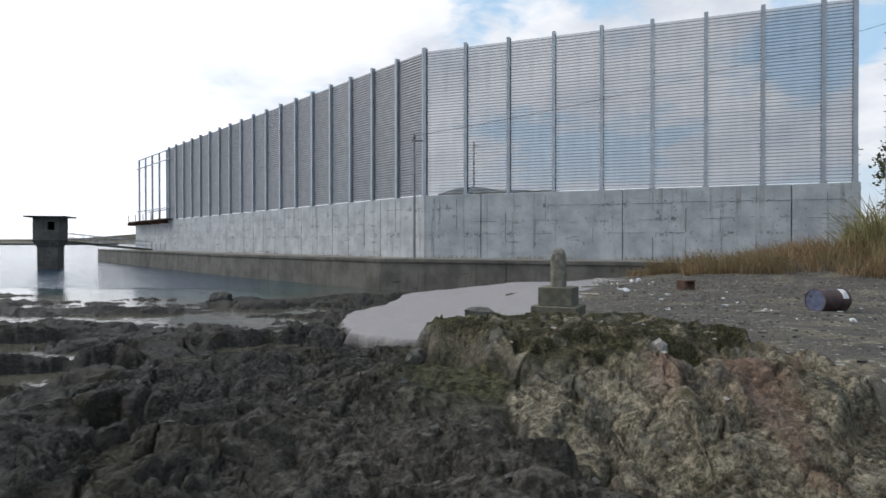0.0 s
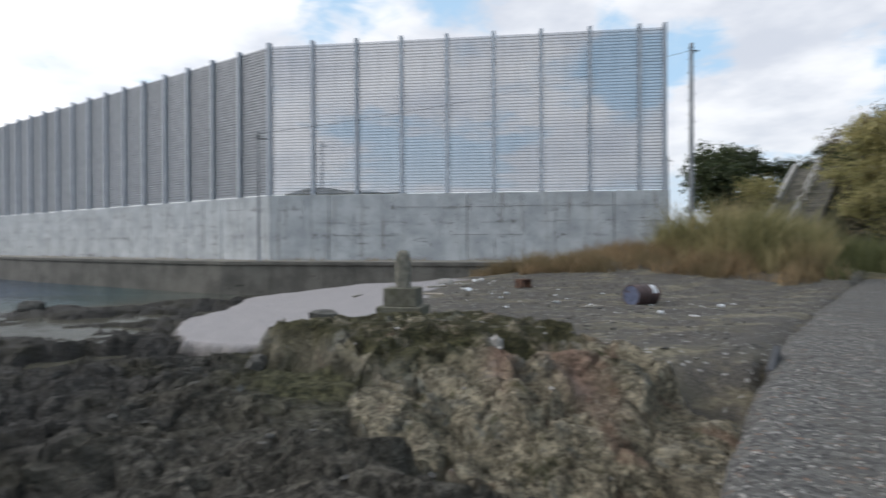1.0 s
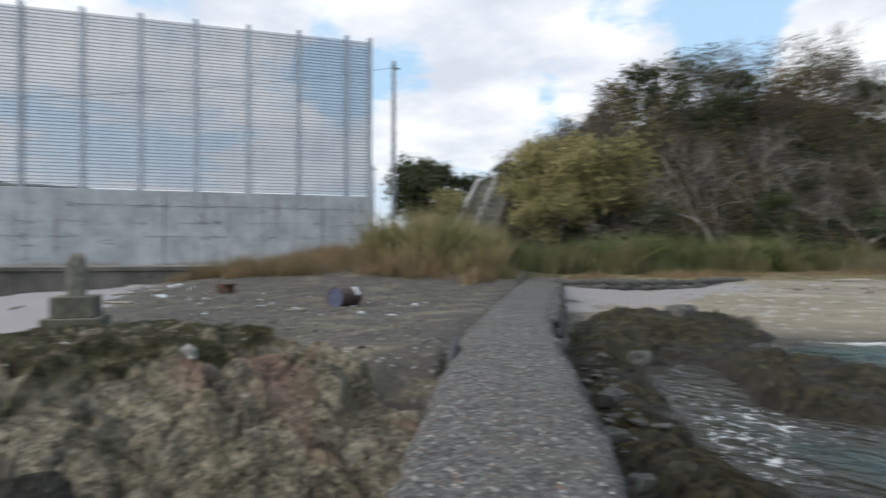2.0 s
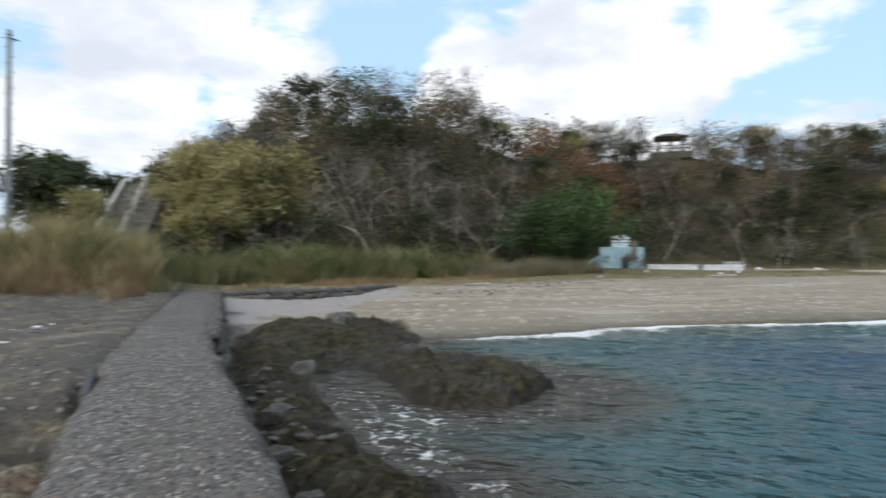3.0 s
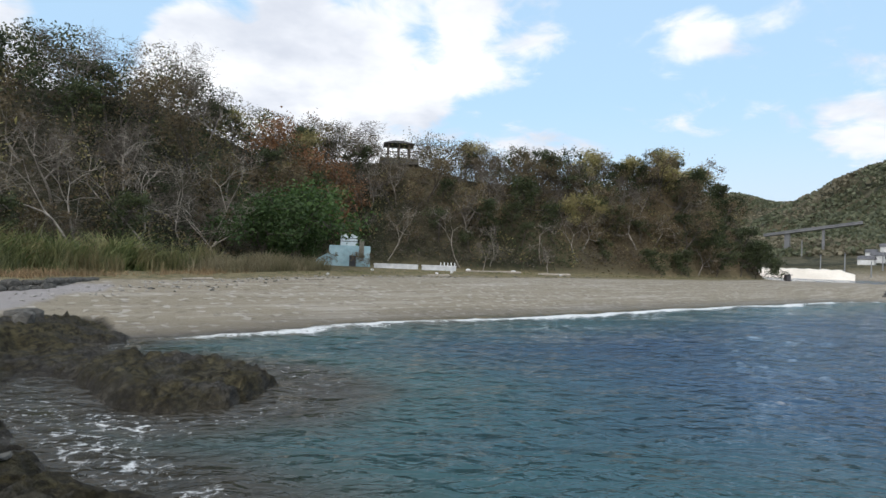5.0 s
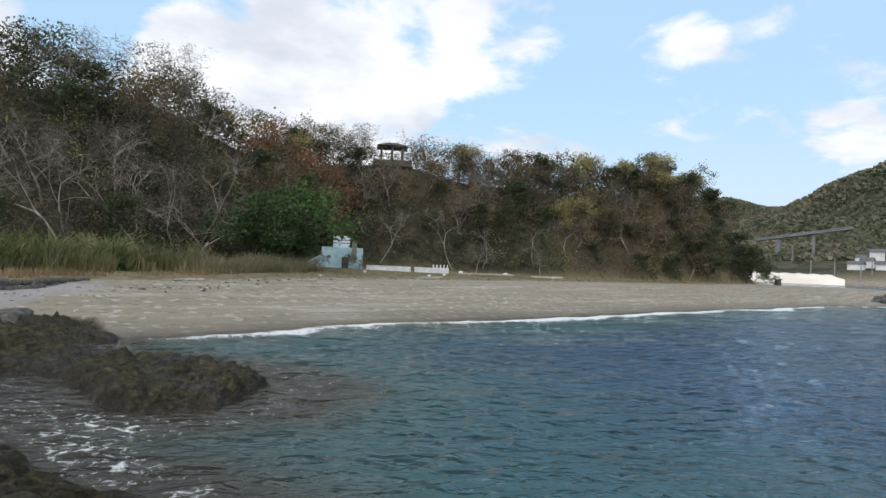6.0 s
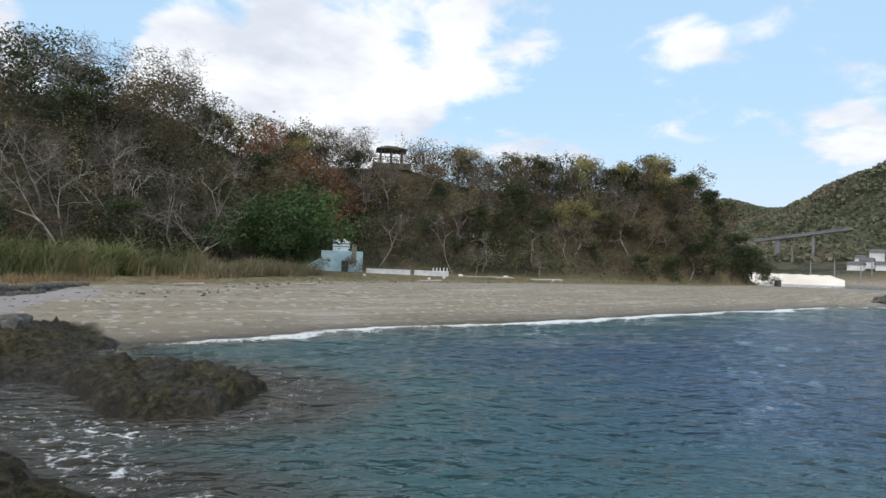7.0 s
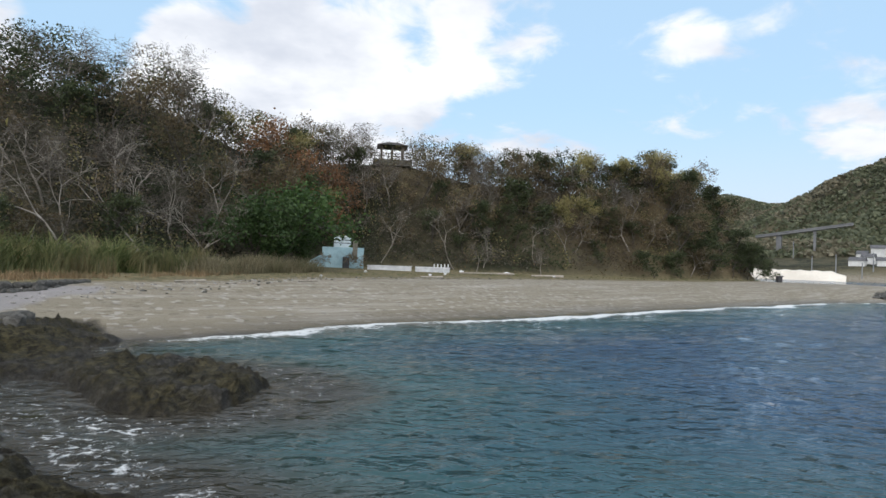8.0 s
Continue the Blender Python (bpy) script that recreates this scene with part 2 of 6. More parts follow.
def water_material():
    m, n, out = material("sea_water")
    vec = n.node("ShaderNodeTexCoord").outputs["Object"]
    depth, calm = n.attribute("depth"), n.attribute("calm")
    drift = n.noise(vec, 0.16, 3)
    deep = n.span(n.maths("ADD", depth, n.maths("MULTIPLY", n.maths("SUBTRACT", drift, 0.5), 0.7)), 0.2, 2.2)
    col = n.mix(n.span(depth, 0.0, 0.55), (0.085, 0.080, 0.060), (0.026, 0.072, 0.074))
    col = n.mix(n.maths("MULTIPLY", n.attribute("weed"), 0.85), col, n.mix(n.noise(vec, 1.3, 5), (0.012, 0.011, 0.009), (0.046, 0.038, 0.026)))
    col = n.mix(deep, col, (0.014, 0.042, 0.098))
    warp = n.mapped(vec, (1, 1, 1), (0, 0, 0.9))
    web = n.span(n.voronoi(n.mapped(vec, (1.0, 0.55, 1), (0, 0, 0.5)), 2.6, "Distance", "DISTANCE_TO_EDGE"), 0.0, 0.16, 0.10, 0.0)
    lace = n.maths("ADD", n.maths("ADD", n.noise(warp, 4.6, 9, 0.74, 1.4), web), n.maths("MULTIPLY", n.attribute("surf"), 0.62))
    foam = n.span(lace, 0.86, 1.05)
    col = n.mix(n.maths("MULTIPLY", foam, 0.78), col, (0.78, 0.80, 0.80))
    n.link(col, out.inputs["Base Color"])
    n.link(n.span(foam, 0, 1, 0.07, 0.7), out.inputs["Roughness"])
    out.inputs["IOR"].default_value = 1.333
    ripple = n.noise(n.mapped(vec, (1.0, 0.62, 1), (0, 0, 0.35)), 5.0, 3, 0.5, 0.3)
    chop = n.noise(n.mapped(vec, (1.0, 0.55, 1), (0, 0, -0.25)), 2.1, 3, 0.5, 0.4)
    swell = n.noise(n.mapped(vec, (0.45, 0.2, 1), (0, 0, 0.2)), 1.0, 3)
    high = n.maths("ADD", n.maths("MULTIPLY", ripple, n.span(calm, 0, 1, 0.22, 0.03)), n.maths("MULTIPLY", swell, n.span(calm, 0, 1, 0.35, 0.03)))
    high = n.maths("ADD", high, n.maths("MULTIPLY", chop, n.span(calm, 0, 1, 0.62, 0.05)))
    n.link(n.bump(high, 1.0, 0.42), out.inputs["Normal"])
    return m


def concrete(name, dark, light, stain, streak=0.5, rough=0.88, boards=False):
    """Cast concrete with formwork lines' grime, streaks running down and pits."""
    m, n, out = material(name)
    vec = n.node("ShaderNodeTexCoord").outputs["Object"]
    fine, broad = n.noise(vec, 30.0, 5, 0.6), n.noise(vec, 0.7, 5, 0.6)
    col = n.mix(n.span(n.maths("ADD", n.maths("MULTIPLY", broad, 0.7), n.maths("MULTIPLY", fine, 0.3)), 0.35, 0.65), dark, light)
    run = n.noise(n.mapped(vec, (1.9, 1.9, 0.10)), 1.6, 7, 0.7)
    col = n.mix(n.span(run, 0.53, 0.70, 0, streak), col, stain)
    smear = n.noise(n.mapped(vec, (0.35, 0.35, 2.2), (0, 0, 0.4)), 1.0, 6, 0.7, 0.3)
    blot = n.maths("MULTIPLY", n.span(smear, 0.56, 0.66), n.span(n.noise(vec, 0.35, 3), 0.50, 0.66))
    col = n.mix(n.maths("MULTIPLY", blot, streak * 1.2), col, tuple(c * 0.45 for c in stain))
    spots = n.maths("MULTIPLY", n.span(n.noise(n.mapped(vec, (1, 1, 0.55)), 2.6, 7, 0.72, 0.4), 0.58, 0.66), n.span(n.noise(vec, 0.28, 3), 0.45, 0.60))
    col = n.mix(n.maths("MULTIPLY", spots, streak), col, tuple(c * 0.6 for c in stain))
    if boards:
        # black mould that clings to the board joints, broken by patches, and pale lime runs
        cut2 = n.node("ShaderNodeSeparateXYZ")
        n.link(vec, cut2.inputs[0])
        mould = None
        for z in (2.16, 2.95, 3.92):
            near = n.span(n.maths("ABSOLUTE", n.maths("SUBTRACT", cut2.outputs[2], z)), 0.03, 0.34, 1.0, 0.0)
            mould = near if mould is None else n.maths("MAXIMUM", mould, near)
        crumb = n.noise(n.mapped(vec, (1, 1, 1.5)), 4.5, 8, 0.78, 0.5)
        zone = n.span(n.noise(n.mapped(vec, (1, 1, 0.6)), 0.55, 4, 0.6), 0.46, 0.60)
        dark_spots = n.span(n.maths("ADD", crumb, n.maths("MULTIPLY", mould, 0.10)), 0.60, 0.68)
        col = n.mix(n.maths("MULTIPLY", n.maths("MULTIPLY", dark_spots, zone), 0.85), col, (0.085, 0.08, 0.07))
        lime = n.noise(n.mapped(vec, (3.0, 3.0, 0.12)), 1.8, 6, 0.7)
        col = n.mix(n.span(lime, 0.60, 0.72, 0, 0.6), col, (0.60, 0.61, 0.60))
        moss = n.maths("MULTIPLY", n.span(n.noise(vec, 1.1, 6, 0.7), 0.60, 0.68), n.span(n.noise(vec, 8.0, 4), 0.45, 0.6, 0, 0.5))
        col = n.mix(moss, col, (0.17, 0.17, 0.09))
    n.link(col, out.inputs["Base Color"])
    out.inputs["Roughness"].default_value = rough
    n.link(n.bump(fine, 0.35, 0.02), out.inputs["Normal"])
    return m


def aggregate():
    """Worn concrete with the stones showing."""
    m, n, out = material("exposed_aggregate")
    vec = n.node("ShaderNodeTexCoord").outputs["Object"]
    stone = n.voronoi(vec, 21.0, "Color")
    cut3 = n.node("ShaderNodeSeparateColor")
    n.link(stone, cut3.inputs[0])
    edge = n.voronoi(vec, 21.0, "Distance", "DISTANCE_TO_EDGE")
    col = n.mix(cut3.outputs[0], (0.030, 0.028, 0.026), (0.158, 0.152, 0.139))
    col = n.mix(n.span(cut3.outputs[1], 0.94, 0.98, 0, 0.7), col, (0.20, 0.12, 0.08))
    col = n.mix(n.span(cut3.outputs[2], 0.94, 0.97, 0, 0.7), col, (0.31, 0.30, 0.28))
    col = n.mix(n.span(edge, 0.0, 0.07, 0.75, 0.0), col, (0.062, 0.058, 0.052))
    col = n.mix(n.span(n.noise(vec, 0.6, 6, 0.65, 0.4), 0.46, 0.66, 0, 0.5), col, (0.085, 0.077, 0.064))
    n.link(col, out.inputs["Base Color"])
    out.inputs["Roughness"].default_value = 0.85
    n.link(n.bump(n.maths("ADD", n.span(edge, 0, 0.25), n.noise(vec, 70, 3)), 0.8, 0.018), out.inputs["Normal"])
    return m


def panel_material(name, gap):
    """Perforated pale sheet: light passes through its fine holes, the rest is matt galvanised grey."""
    m, n, out = material(name)
    vec = n.node("ShaderNodeTexCoord").outputs["Object"]
    col = n.mix(n.span(n.noise(n.mapped(vec, (1, 1, 0.2)), 1.2, 4), 0.35, 0.65), (0.225, 0.242, 0.27), (0.295, 0.312, 0.34))
    n.link(col, out.inputs["Base Color"])
    out.inputs["Roughness"].default_value, out.inputs["Metallic"].default_value = 0.42, 0.25
    clear = n.node("ShaderNodeBsdfTransparent")
    both = n.node("ShaderNodeMixShader")
    both.inputs[0].default_value = gap
    n.link(out.outputs[0], both.inputs[1])
    n.link(clear.outputs[0], both.inputs[2])
    n.link(both.outputs[0], m.node_tree.nodes["Material Output"].inputs[0])
    return m


M_GROUND, M_WATER, M_JETTY = ground_material(), water_material(), aggregate()
M_PANEL, M_PANEL_LIP = panel_material("perforated_sheet", PANEL_OPEN), panel_material("folded_lip", PANEL_OPEN - 0.2)
M_WALL = concrete("wall_concrete", (0.30, 0.315, 0.325), (0.47, 0.485, 0.49), (0.19, 0.18, 0.155), 0.75, boards=True)
M_GRIME = surface("grimy_concrete", (0.10, 0.095, 0.085), (0.24, 0.235, 0.22), 2.2, 30, 0.95)
M_SEAWALL = concrete("seawall_concrete", (0.062, 0.058, 0.050), (0.13, 0.122, 0.105), (0.036, 0.033, 0.026), 0.7)
M_PLATFORM = surface("platform_concrete", (0.16, 0.15, 0.13), (0.30, 0.28, 0.24), 1.0, 20, stain=(0.12, 0.11, 0.05))
M_GALV = surface("galvanised_steel", (0.34, 0.37, 0.41), (0.46, 0.49, 0.53), 2, 60, 0.55, 0.1, 0.003, metal=0.1)
M_SHEET = surface("grey_painted_sheet", (0.145, 0.158, 0.175), (0.205, 0.22, 0.238), 1.5, 30, 0.5, 0.1, 0.003, metal=0.1)
M_RUST = surface("rusty_steel", (0.035, 0.022, 0.016), (0.12, 0.055, 0.03), 5, 60, 0.9)
M_STONE = surface("dressed_stone", (0.085, 0.080, 0.060), (0.17, 0.16, 0.12), 5, 70, 0.9, 0.5, 0.012, stain=(0.075, 0.075, 0.04), stain_scale=3)
M_PILLAR = surface("old_granite", (0.11, 0.105, 0.085), (0.25, 0.235, 0.19), 9, 90, 0.9, 0.6, 0.012, stain=(0.12, 0.12, 0.07), stain_scale=5)
M_RUBBLE = surface("rubble_stone", (0.035, 0.034, 0.031), (0.12, 0.115, 0.10), 4, 40, 0.9, 0.7, 0.03)
M_GREYROCK = surface("pale_rock", (0.17, 0.16, 0.145), (0.38, 0.36, 0.33), 6, 60, 0.9, 0.6, 0.02)
M_WOODY = surface("grey_bark", (0.13, 0.115, 0.095), (0.34, 0.305, 0.26), 2, 30, 0.9, 0.5, 0.02)
M_PALEBARK = surface("pale_bark", (0.17, 0.15, 0.125), (0.42, 0.38, 0.325), 2, 30, 0.9, 0.5, 0.02)
M_DARKBARK = surface("dark_bark", (0.045, 0.038, 0.030), (0.12, 0.105, 0.085), 2, 30, 0.9, 0.5, 0.02)
M_POLE = surface("pole_concrete", (0.17, 0.18, 0.19), (0.29, 0.30, 0.31), 1.5, 40, 0.8)
M_BLACK = surface("dark_line", (0.03, 0.03, 0.033), (0.06, 0.06, 0.065), 3, 40, 0.7)
M_STEP = surface("step_concrete", (0.085, 0.08, 0.068), (0.19, 0.18, 0.15), 2, 30, stain=(0.07, 0.075, 0.04))
M_RAIL = surface("rail_concrete", (0.30, 0.29, 0.26), (0.52, 0.50, 0.46), 3, 40)
M_BLUE = surface("blue_paint", (0.23, 0.36, 0.41), (0.34, 0.49, 0.54), 1.2, 25, 0.7, 0.2, 0.005, stain=(0.22, 0.30, 0.32), stain_scale=1.5)
M_PALEBLUE = surface("faded_blue_paint", (0.42, 0.52, 0.56), (0.60, 0.68, 0.70), 1.2, 25, 0.7, stain=(0.30, 0.36, 0.38))
M_WHITE = surface("white_wash", (0.50, 0.52, 0.54), (0.72, 0.73, 0.74), 1.5, 25, 0.8, stain=(0.34, 0.34, 0.33), stain_scale=1.2)
M_LITTER = surface("white_plastic", (0.55, 0.56, 0.57), (0.78, 0.78, 0.78), 8, 60, 0.5)
M_DRUM = surface("drum_paint", (0.035, 0.022, 0.022), (0.09, 0.05, 0.045), 5, 60, 0.6, stain=(0.13, 0.06, 0.035), stain_scale=4)
M_LID = surface("drum_lid_paint", (0.035, 0.045, 0.085), (0.09, 0.105, 0.165), 5, 60, 0.6)
M_TIMBER = surface("driftwood", (0.22, 0.19, 0.15), (0.42, 0.38, 0.32), 4, 50, stretch=(0.3, 3, 3))
M_ROOF = surface("pavilion_roofing", (0.030, 0.027, 0.025), (0.06, 0.052, 0.046), 2, 30)
M_PAVPOST = surface("pavilion_timber", (0.09, 0.075, 0.06), (0.17, 0.14, 0.11), 3, 40)
M_BRIDGE = surface("bridge_concrete", (0.13, 0.135, 0.14), (0.20, 0.20, 0.20), 0.2, 4)
M_QUARRY = surface("bare_sand_bank", (0.62, 0.56, 0.47), (0.80, 0.74, 0.64), 0.05, 1.0)
M_HOUSE = surface("pale_house_wall", (0.50, 0.50, 0.48), (0.70, 0.70, 0.68), 0.3, 5)
M_TILE = surface("grey_roof_tile", (0.07, 0.07, 0.075), (0.14, 0.14, 0.145), 0.5, 8)
L_BROWN = foliage("russet_leaves", (0.075, 0.060, 0.034), (0.245, 0.180, 0.100), (0.165, 0.145, 0.065))
L_ORANGE = foliage("orange_leaves", (0.14, 0.078, 0.038), (0.33, 0.175, 0.085))
L_DARK = foliage("evergreen_leaves", (0.026, 0.040, 0.016), (0.098, 0.12, 0.045))
L_OLIVE = foliage("olive_leaves", (0.14, 0.135, 0.050), (0.40, 0.355, 0.14), (0.43, 0.36, 0.16))
L_GREEN = foliage("green_leaves", (0.022, 0.050, 0.012), (0.080, 0.140, 0.034))
L_TWIG = foliage("dead_twigs", (0.078, 0.066, 0.050), (0.195, 0.168, 0.134))
L_STRAW = foliage("dry_grass", (0.15, 0.100, 0.050), (0.40, 0.285, 0.155), (0.19, 0.15, 0.075))
L_PALE = foliage("withered_grass", (0.13, 0.115, 0.06), (0.36, 0.315, 0.20), (0.17, 0.165, 0.08))
# far hill leaves: aerial haze mixed into the colour, paler and low in contrast
L_FAR = foliage("far_green_woods_hazed", (0.085, 0.100, 0.058), (0.185, 0.195, 0.110))
L_FARBROWN = foliage("far_brown_woods_hazed", (0.140, 0.130, 0.082), (0.255, 0.225, 0.15))
L_BAMBOO = foliage("bamboo_grass_leaves", (0.055, 0.085, 0.026), (0.21, 0.24, 0.085), (0.30, 0.26, 0.13))
L_REED = foliage("reed_leaves", (0.12, 0.12, 0.045), (0.34, 0.30, 0.14), (0.38, 0.31, 0.16))
L_GRASS = foliage("shore_grass", (0.070, 0.092, 0.030), (0.24, 0.235, 0.095), (0.29, 0.225, 0.12))


# ---- shared building code ----
WATER = -1.35
RNG = np.random.default_rng(7)


def np_noise(x, y, z=0.0, seed=0):
    """Smooth value noise in -1..1 for arrays."""
    x, y, z = np.broadcast_arrays(np.asarray(x, float), np.asarray(y, float), np.asarray(z, float))
    fx, fy, fz = np.floor(x), np.floor(y), np.floor(z)
    ix, iy, iz = fx.astype(np.int64), fy.astype(np.int64), fz.astype(np.int64)
    u, v, t = x - fx, y - fy, z - fz
    u, v, t = u * u * u * (u * (u * 6 - 15) + 10), v * v * v * (v * (v * 6 - 15) + 10), t * t * (3 - 2 * t)
    total = 0.0
    for a in (0, 1):
        for b in (0, 1):
            h = (ix + a) * 374761393 + (iy + b) * 668265263 + iz * 2147483647 + seed * 1274126177
            h = (h ^ (h >> 13)) * 1274126177
            h = (h ^ (h >> 16)) & 0xFFFF
            total = total + (u if a else 1 - u) * (v if b else 1 - v) * (h / 32767.5 - 1)
    return total


def fbm(x, y, octaves=4, gain=0.5, seed=0):
    total, size = 0.0, 1.0
    for k in range(octaves):
        total = total + size * np_noise(x * 2**k + 13.7 * k, y * 2**k - 7.1 * k, 0, seed + k)
        size *= gain
    return total


def ridged(x, y, octaves=4, gain=0.5, seed=0):
    total, size = 0.0, 1.0
    for k in range(octaves):
        total = total + size * (1 - 2 * np.abs(np_noise(x * 2**k + 5.3 * k, y * 2**k + 9.1 * k, 0, seed + k)))
        size *= gain
    return total


def blocks_of(x, y, seed=0):
    """Cellular split of the plane: distance to the nearest joint and a random number for each block."""
    fx, fy = np.floor(x), np.floor(y)
    d1, d2, who = np.full(x.shape, 9.0), np.full(x.shape, 9.0), np.zeros(x.shape)
    for a in (-1, 0, 1):
        for b in (-1, 0, 1):
            cx, cy = fx + a, fy + b
            jx, jy = np_noise(cx, cy, 0, seed + 1) * 0.42, np_noise(cx, cy, 0, seed + 2) * 0.42
            d = np.hypot(cx + 0.5 + jx - x, cy + 0.5 + jy - y)
            first = d < d1
            d2 = np.where(first, d1, np.minimum(d2, d))
            who = np.where(first, np_noise(cx, cy, 0, seed + 3), who)
            d1 = np.where(first, d, d1)
    return d2 - d1, who


def step(v, lo, hi):
    t = np.clip((np.asarray(v, float) - lo) / (hi - lo), 0, 1)
    return t * t * (3 - 2 * t)


def inside_by(x, y, ring):
    """Signed distance to a closed outline, positive inside."""
    near, odd = np.full(np.shape(x), 1e9), np.zeros(np.shape(x), bool)
    for (x0, y0), (x1, y1) in zip(ring, ring[1:] + ring[:1]):
        dx, dy = x1 - x0, y1 - y0
        t = np.clip(((x - x0) * dx + (y - y0) * dy) / (dx * dx + dy * dy), 0, 1)
        near = np.minimum(near, np.hypot(x - x0 - t * dx, y - y0 - t * dy))
        crosses = (y0 > y) != (y1 > y)
        odd ^= crosses & (x < dx * (y - y0) / (dy if dy else 1e-9) + x0)
    return np.where(odd, near, -near)


def bell(x, y, cx, cy, rx, ry, turn=0.0):
    c, s = math.cos(radians(turn)), math.sin(radians(turn))
    u, v = (x - cx) * c + (y - cy) * s, (y - cy) * c - (x - cx) * s
    return np.exp(-0.5 * ((u / rx) ** 2 + (v / ry) ** 2))


# ---- the lie of the land ----
LAND = [(-8, 41), (-8, 27), (-7, 15), (-5.5, 6), (-3, 1), (-7, -8), (-3, -10), (3.4, -1.0), (6.3, 2.0), (8.6, 4.6), (11.5, 7.4), (16.0, 9.4),
        (20.5, 8.6), (24, 4.4), (26.6, 2.2), (31, -3), (36, -10.5), (42, -18), (50, -29.5), (62, -47), (65, -57), (72, -75), (95, -98),
        (118, -94), (122, -82), (117, -73), (138, -60), (165, 0), (200, 80), (150, 160), (20, 140), (-10, 60)]
HILL = [(33.5, 46), (28.8, 37.5), (27.5, 31.5), (32, 25), (40, 20.5), (52, 15.0), (61, 12.5), (70, 10.5), (77.5, 6.5), (79, -6), (83, -22), (91, -42), (99, -58), (108, -66), (132, -56), (160, 0), (190, 80), (140, 150), (92, 118)]
REEF = [(-36, 33), (-25, 36), (-12, 31.5), (-4, 37), (-0.5, 31.5), (-1.4, 22), (-1.6, 16.6), (0.5, 12.9), (1.9, 9.2), (1.7, 6.6), (2.6, 4.8), (2.6, 3.2), (-2, -1.5), (-8, -8), (-34, -6)]
MOUND = [(-0.6, 13.6), (0.2, 14.4), (2.0, 15.2), (3.6, 14.2), (4.6, 11.6), (4.9, 9.4), (5.4, 7.6), (5.2, 6.0), (4.0, 4.7), (2.6, 3.4), (1.2, 5.0), (0.6, 7.4), (1.6, 9.6), (0.4, 11.4)]
BAYROCK = [(1.5, -2.5), (3.6, 1.6), (7.0, 5.0), (11.3, 9.2), (17.0, 13.2), (22.0, 12.2), (23.6, 10.4), (20.6, 8.3), (17.6, 8.6), (13.8, 8.2), (11.2, 6.6), (9.4, 4.8), (7.6, 2.6), (5.0, -0.6), (3.0, -4.0)]
TIPROCK = [(11.5, 3.6), (12.6, 2.6), (14.4, 2.1), (15.8, 3.0), (17.0, 5.0), (17.6, 7.4), (18.2, 9.4), (15.0, 9.2), (14.6, 7.4), (13.6, 6.4), (12.0, 5.0)]
SOIL = [(4.2, 9.0), (7.0, 8.0), (12, 12.2), (21, 19.4), (27, 24), (17, 32), (11.5, 31), (8.8, 27), (5.2, 20), (3.2, 14.6)]
STAIR_FOOT, STAIR_TOP = Vector((27.6, 30.6, 1.0)), Vector((36.8, 37.0, 7.0))
SHELLS = [(-2.9, 16.6), (-3.3, 20.8), (-2.1, 26.2), (0.4, 31.5), (5.5, 33.2), (8.6, 31.6), (7.6, 27.5), (4.8, 21.0), (2.6, 16.4), (0.2, 14.0), (-0.6, 13.6), (-1.8, 15.2)]


def hill_height(x, y):
    d = inside_by(x, y, HILL)
    top = 6.2 + 7.8 * step(x - 0.5 * (np.maximum(y, 22) - 22), 36, 52) - 0.6 * step(x, 62, 85) + 0.8 * fbm(x / 14, y / 14, 3, 0.5, 31)
    top = top + 0.9 * bell(x, y, 94, 0, 7, 6) + 1.8 * bell(x, y, 67, 20, 9, 8)
    back = 20.0 - 7.0 * step(x, 52, 66) - 6.0 * step(y, -36, -46)
    return top * step(d, -1.0, back) ** 0.85 - 0.35 * np.maximum(0, np.minimum(d, 60) - back - 1), d


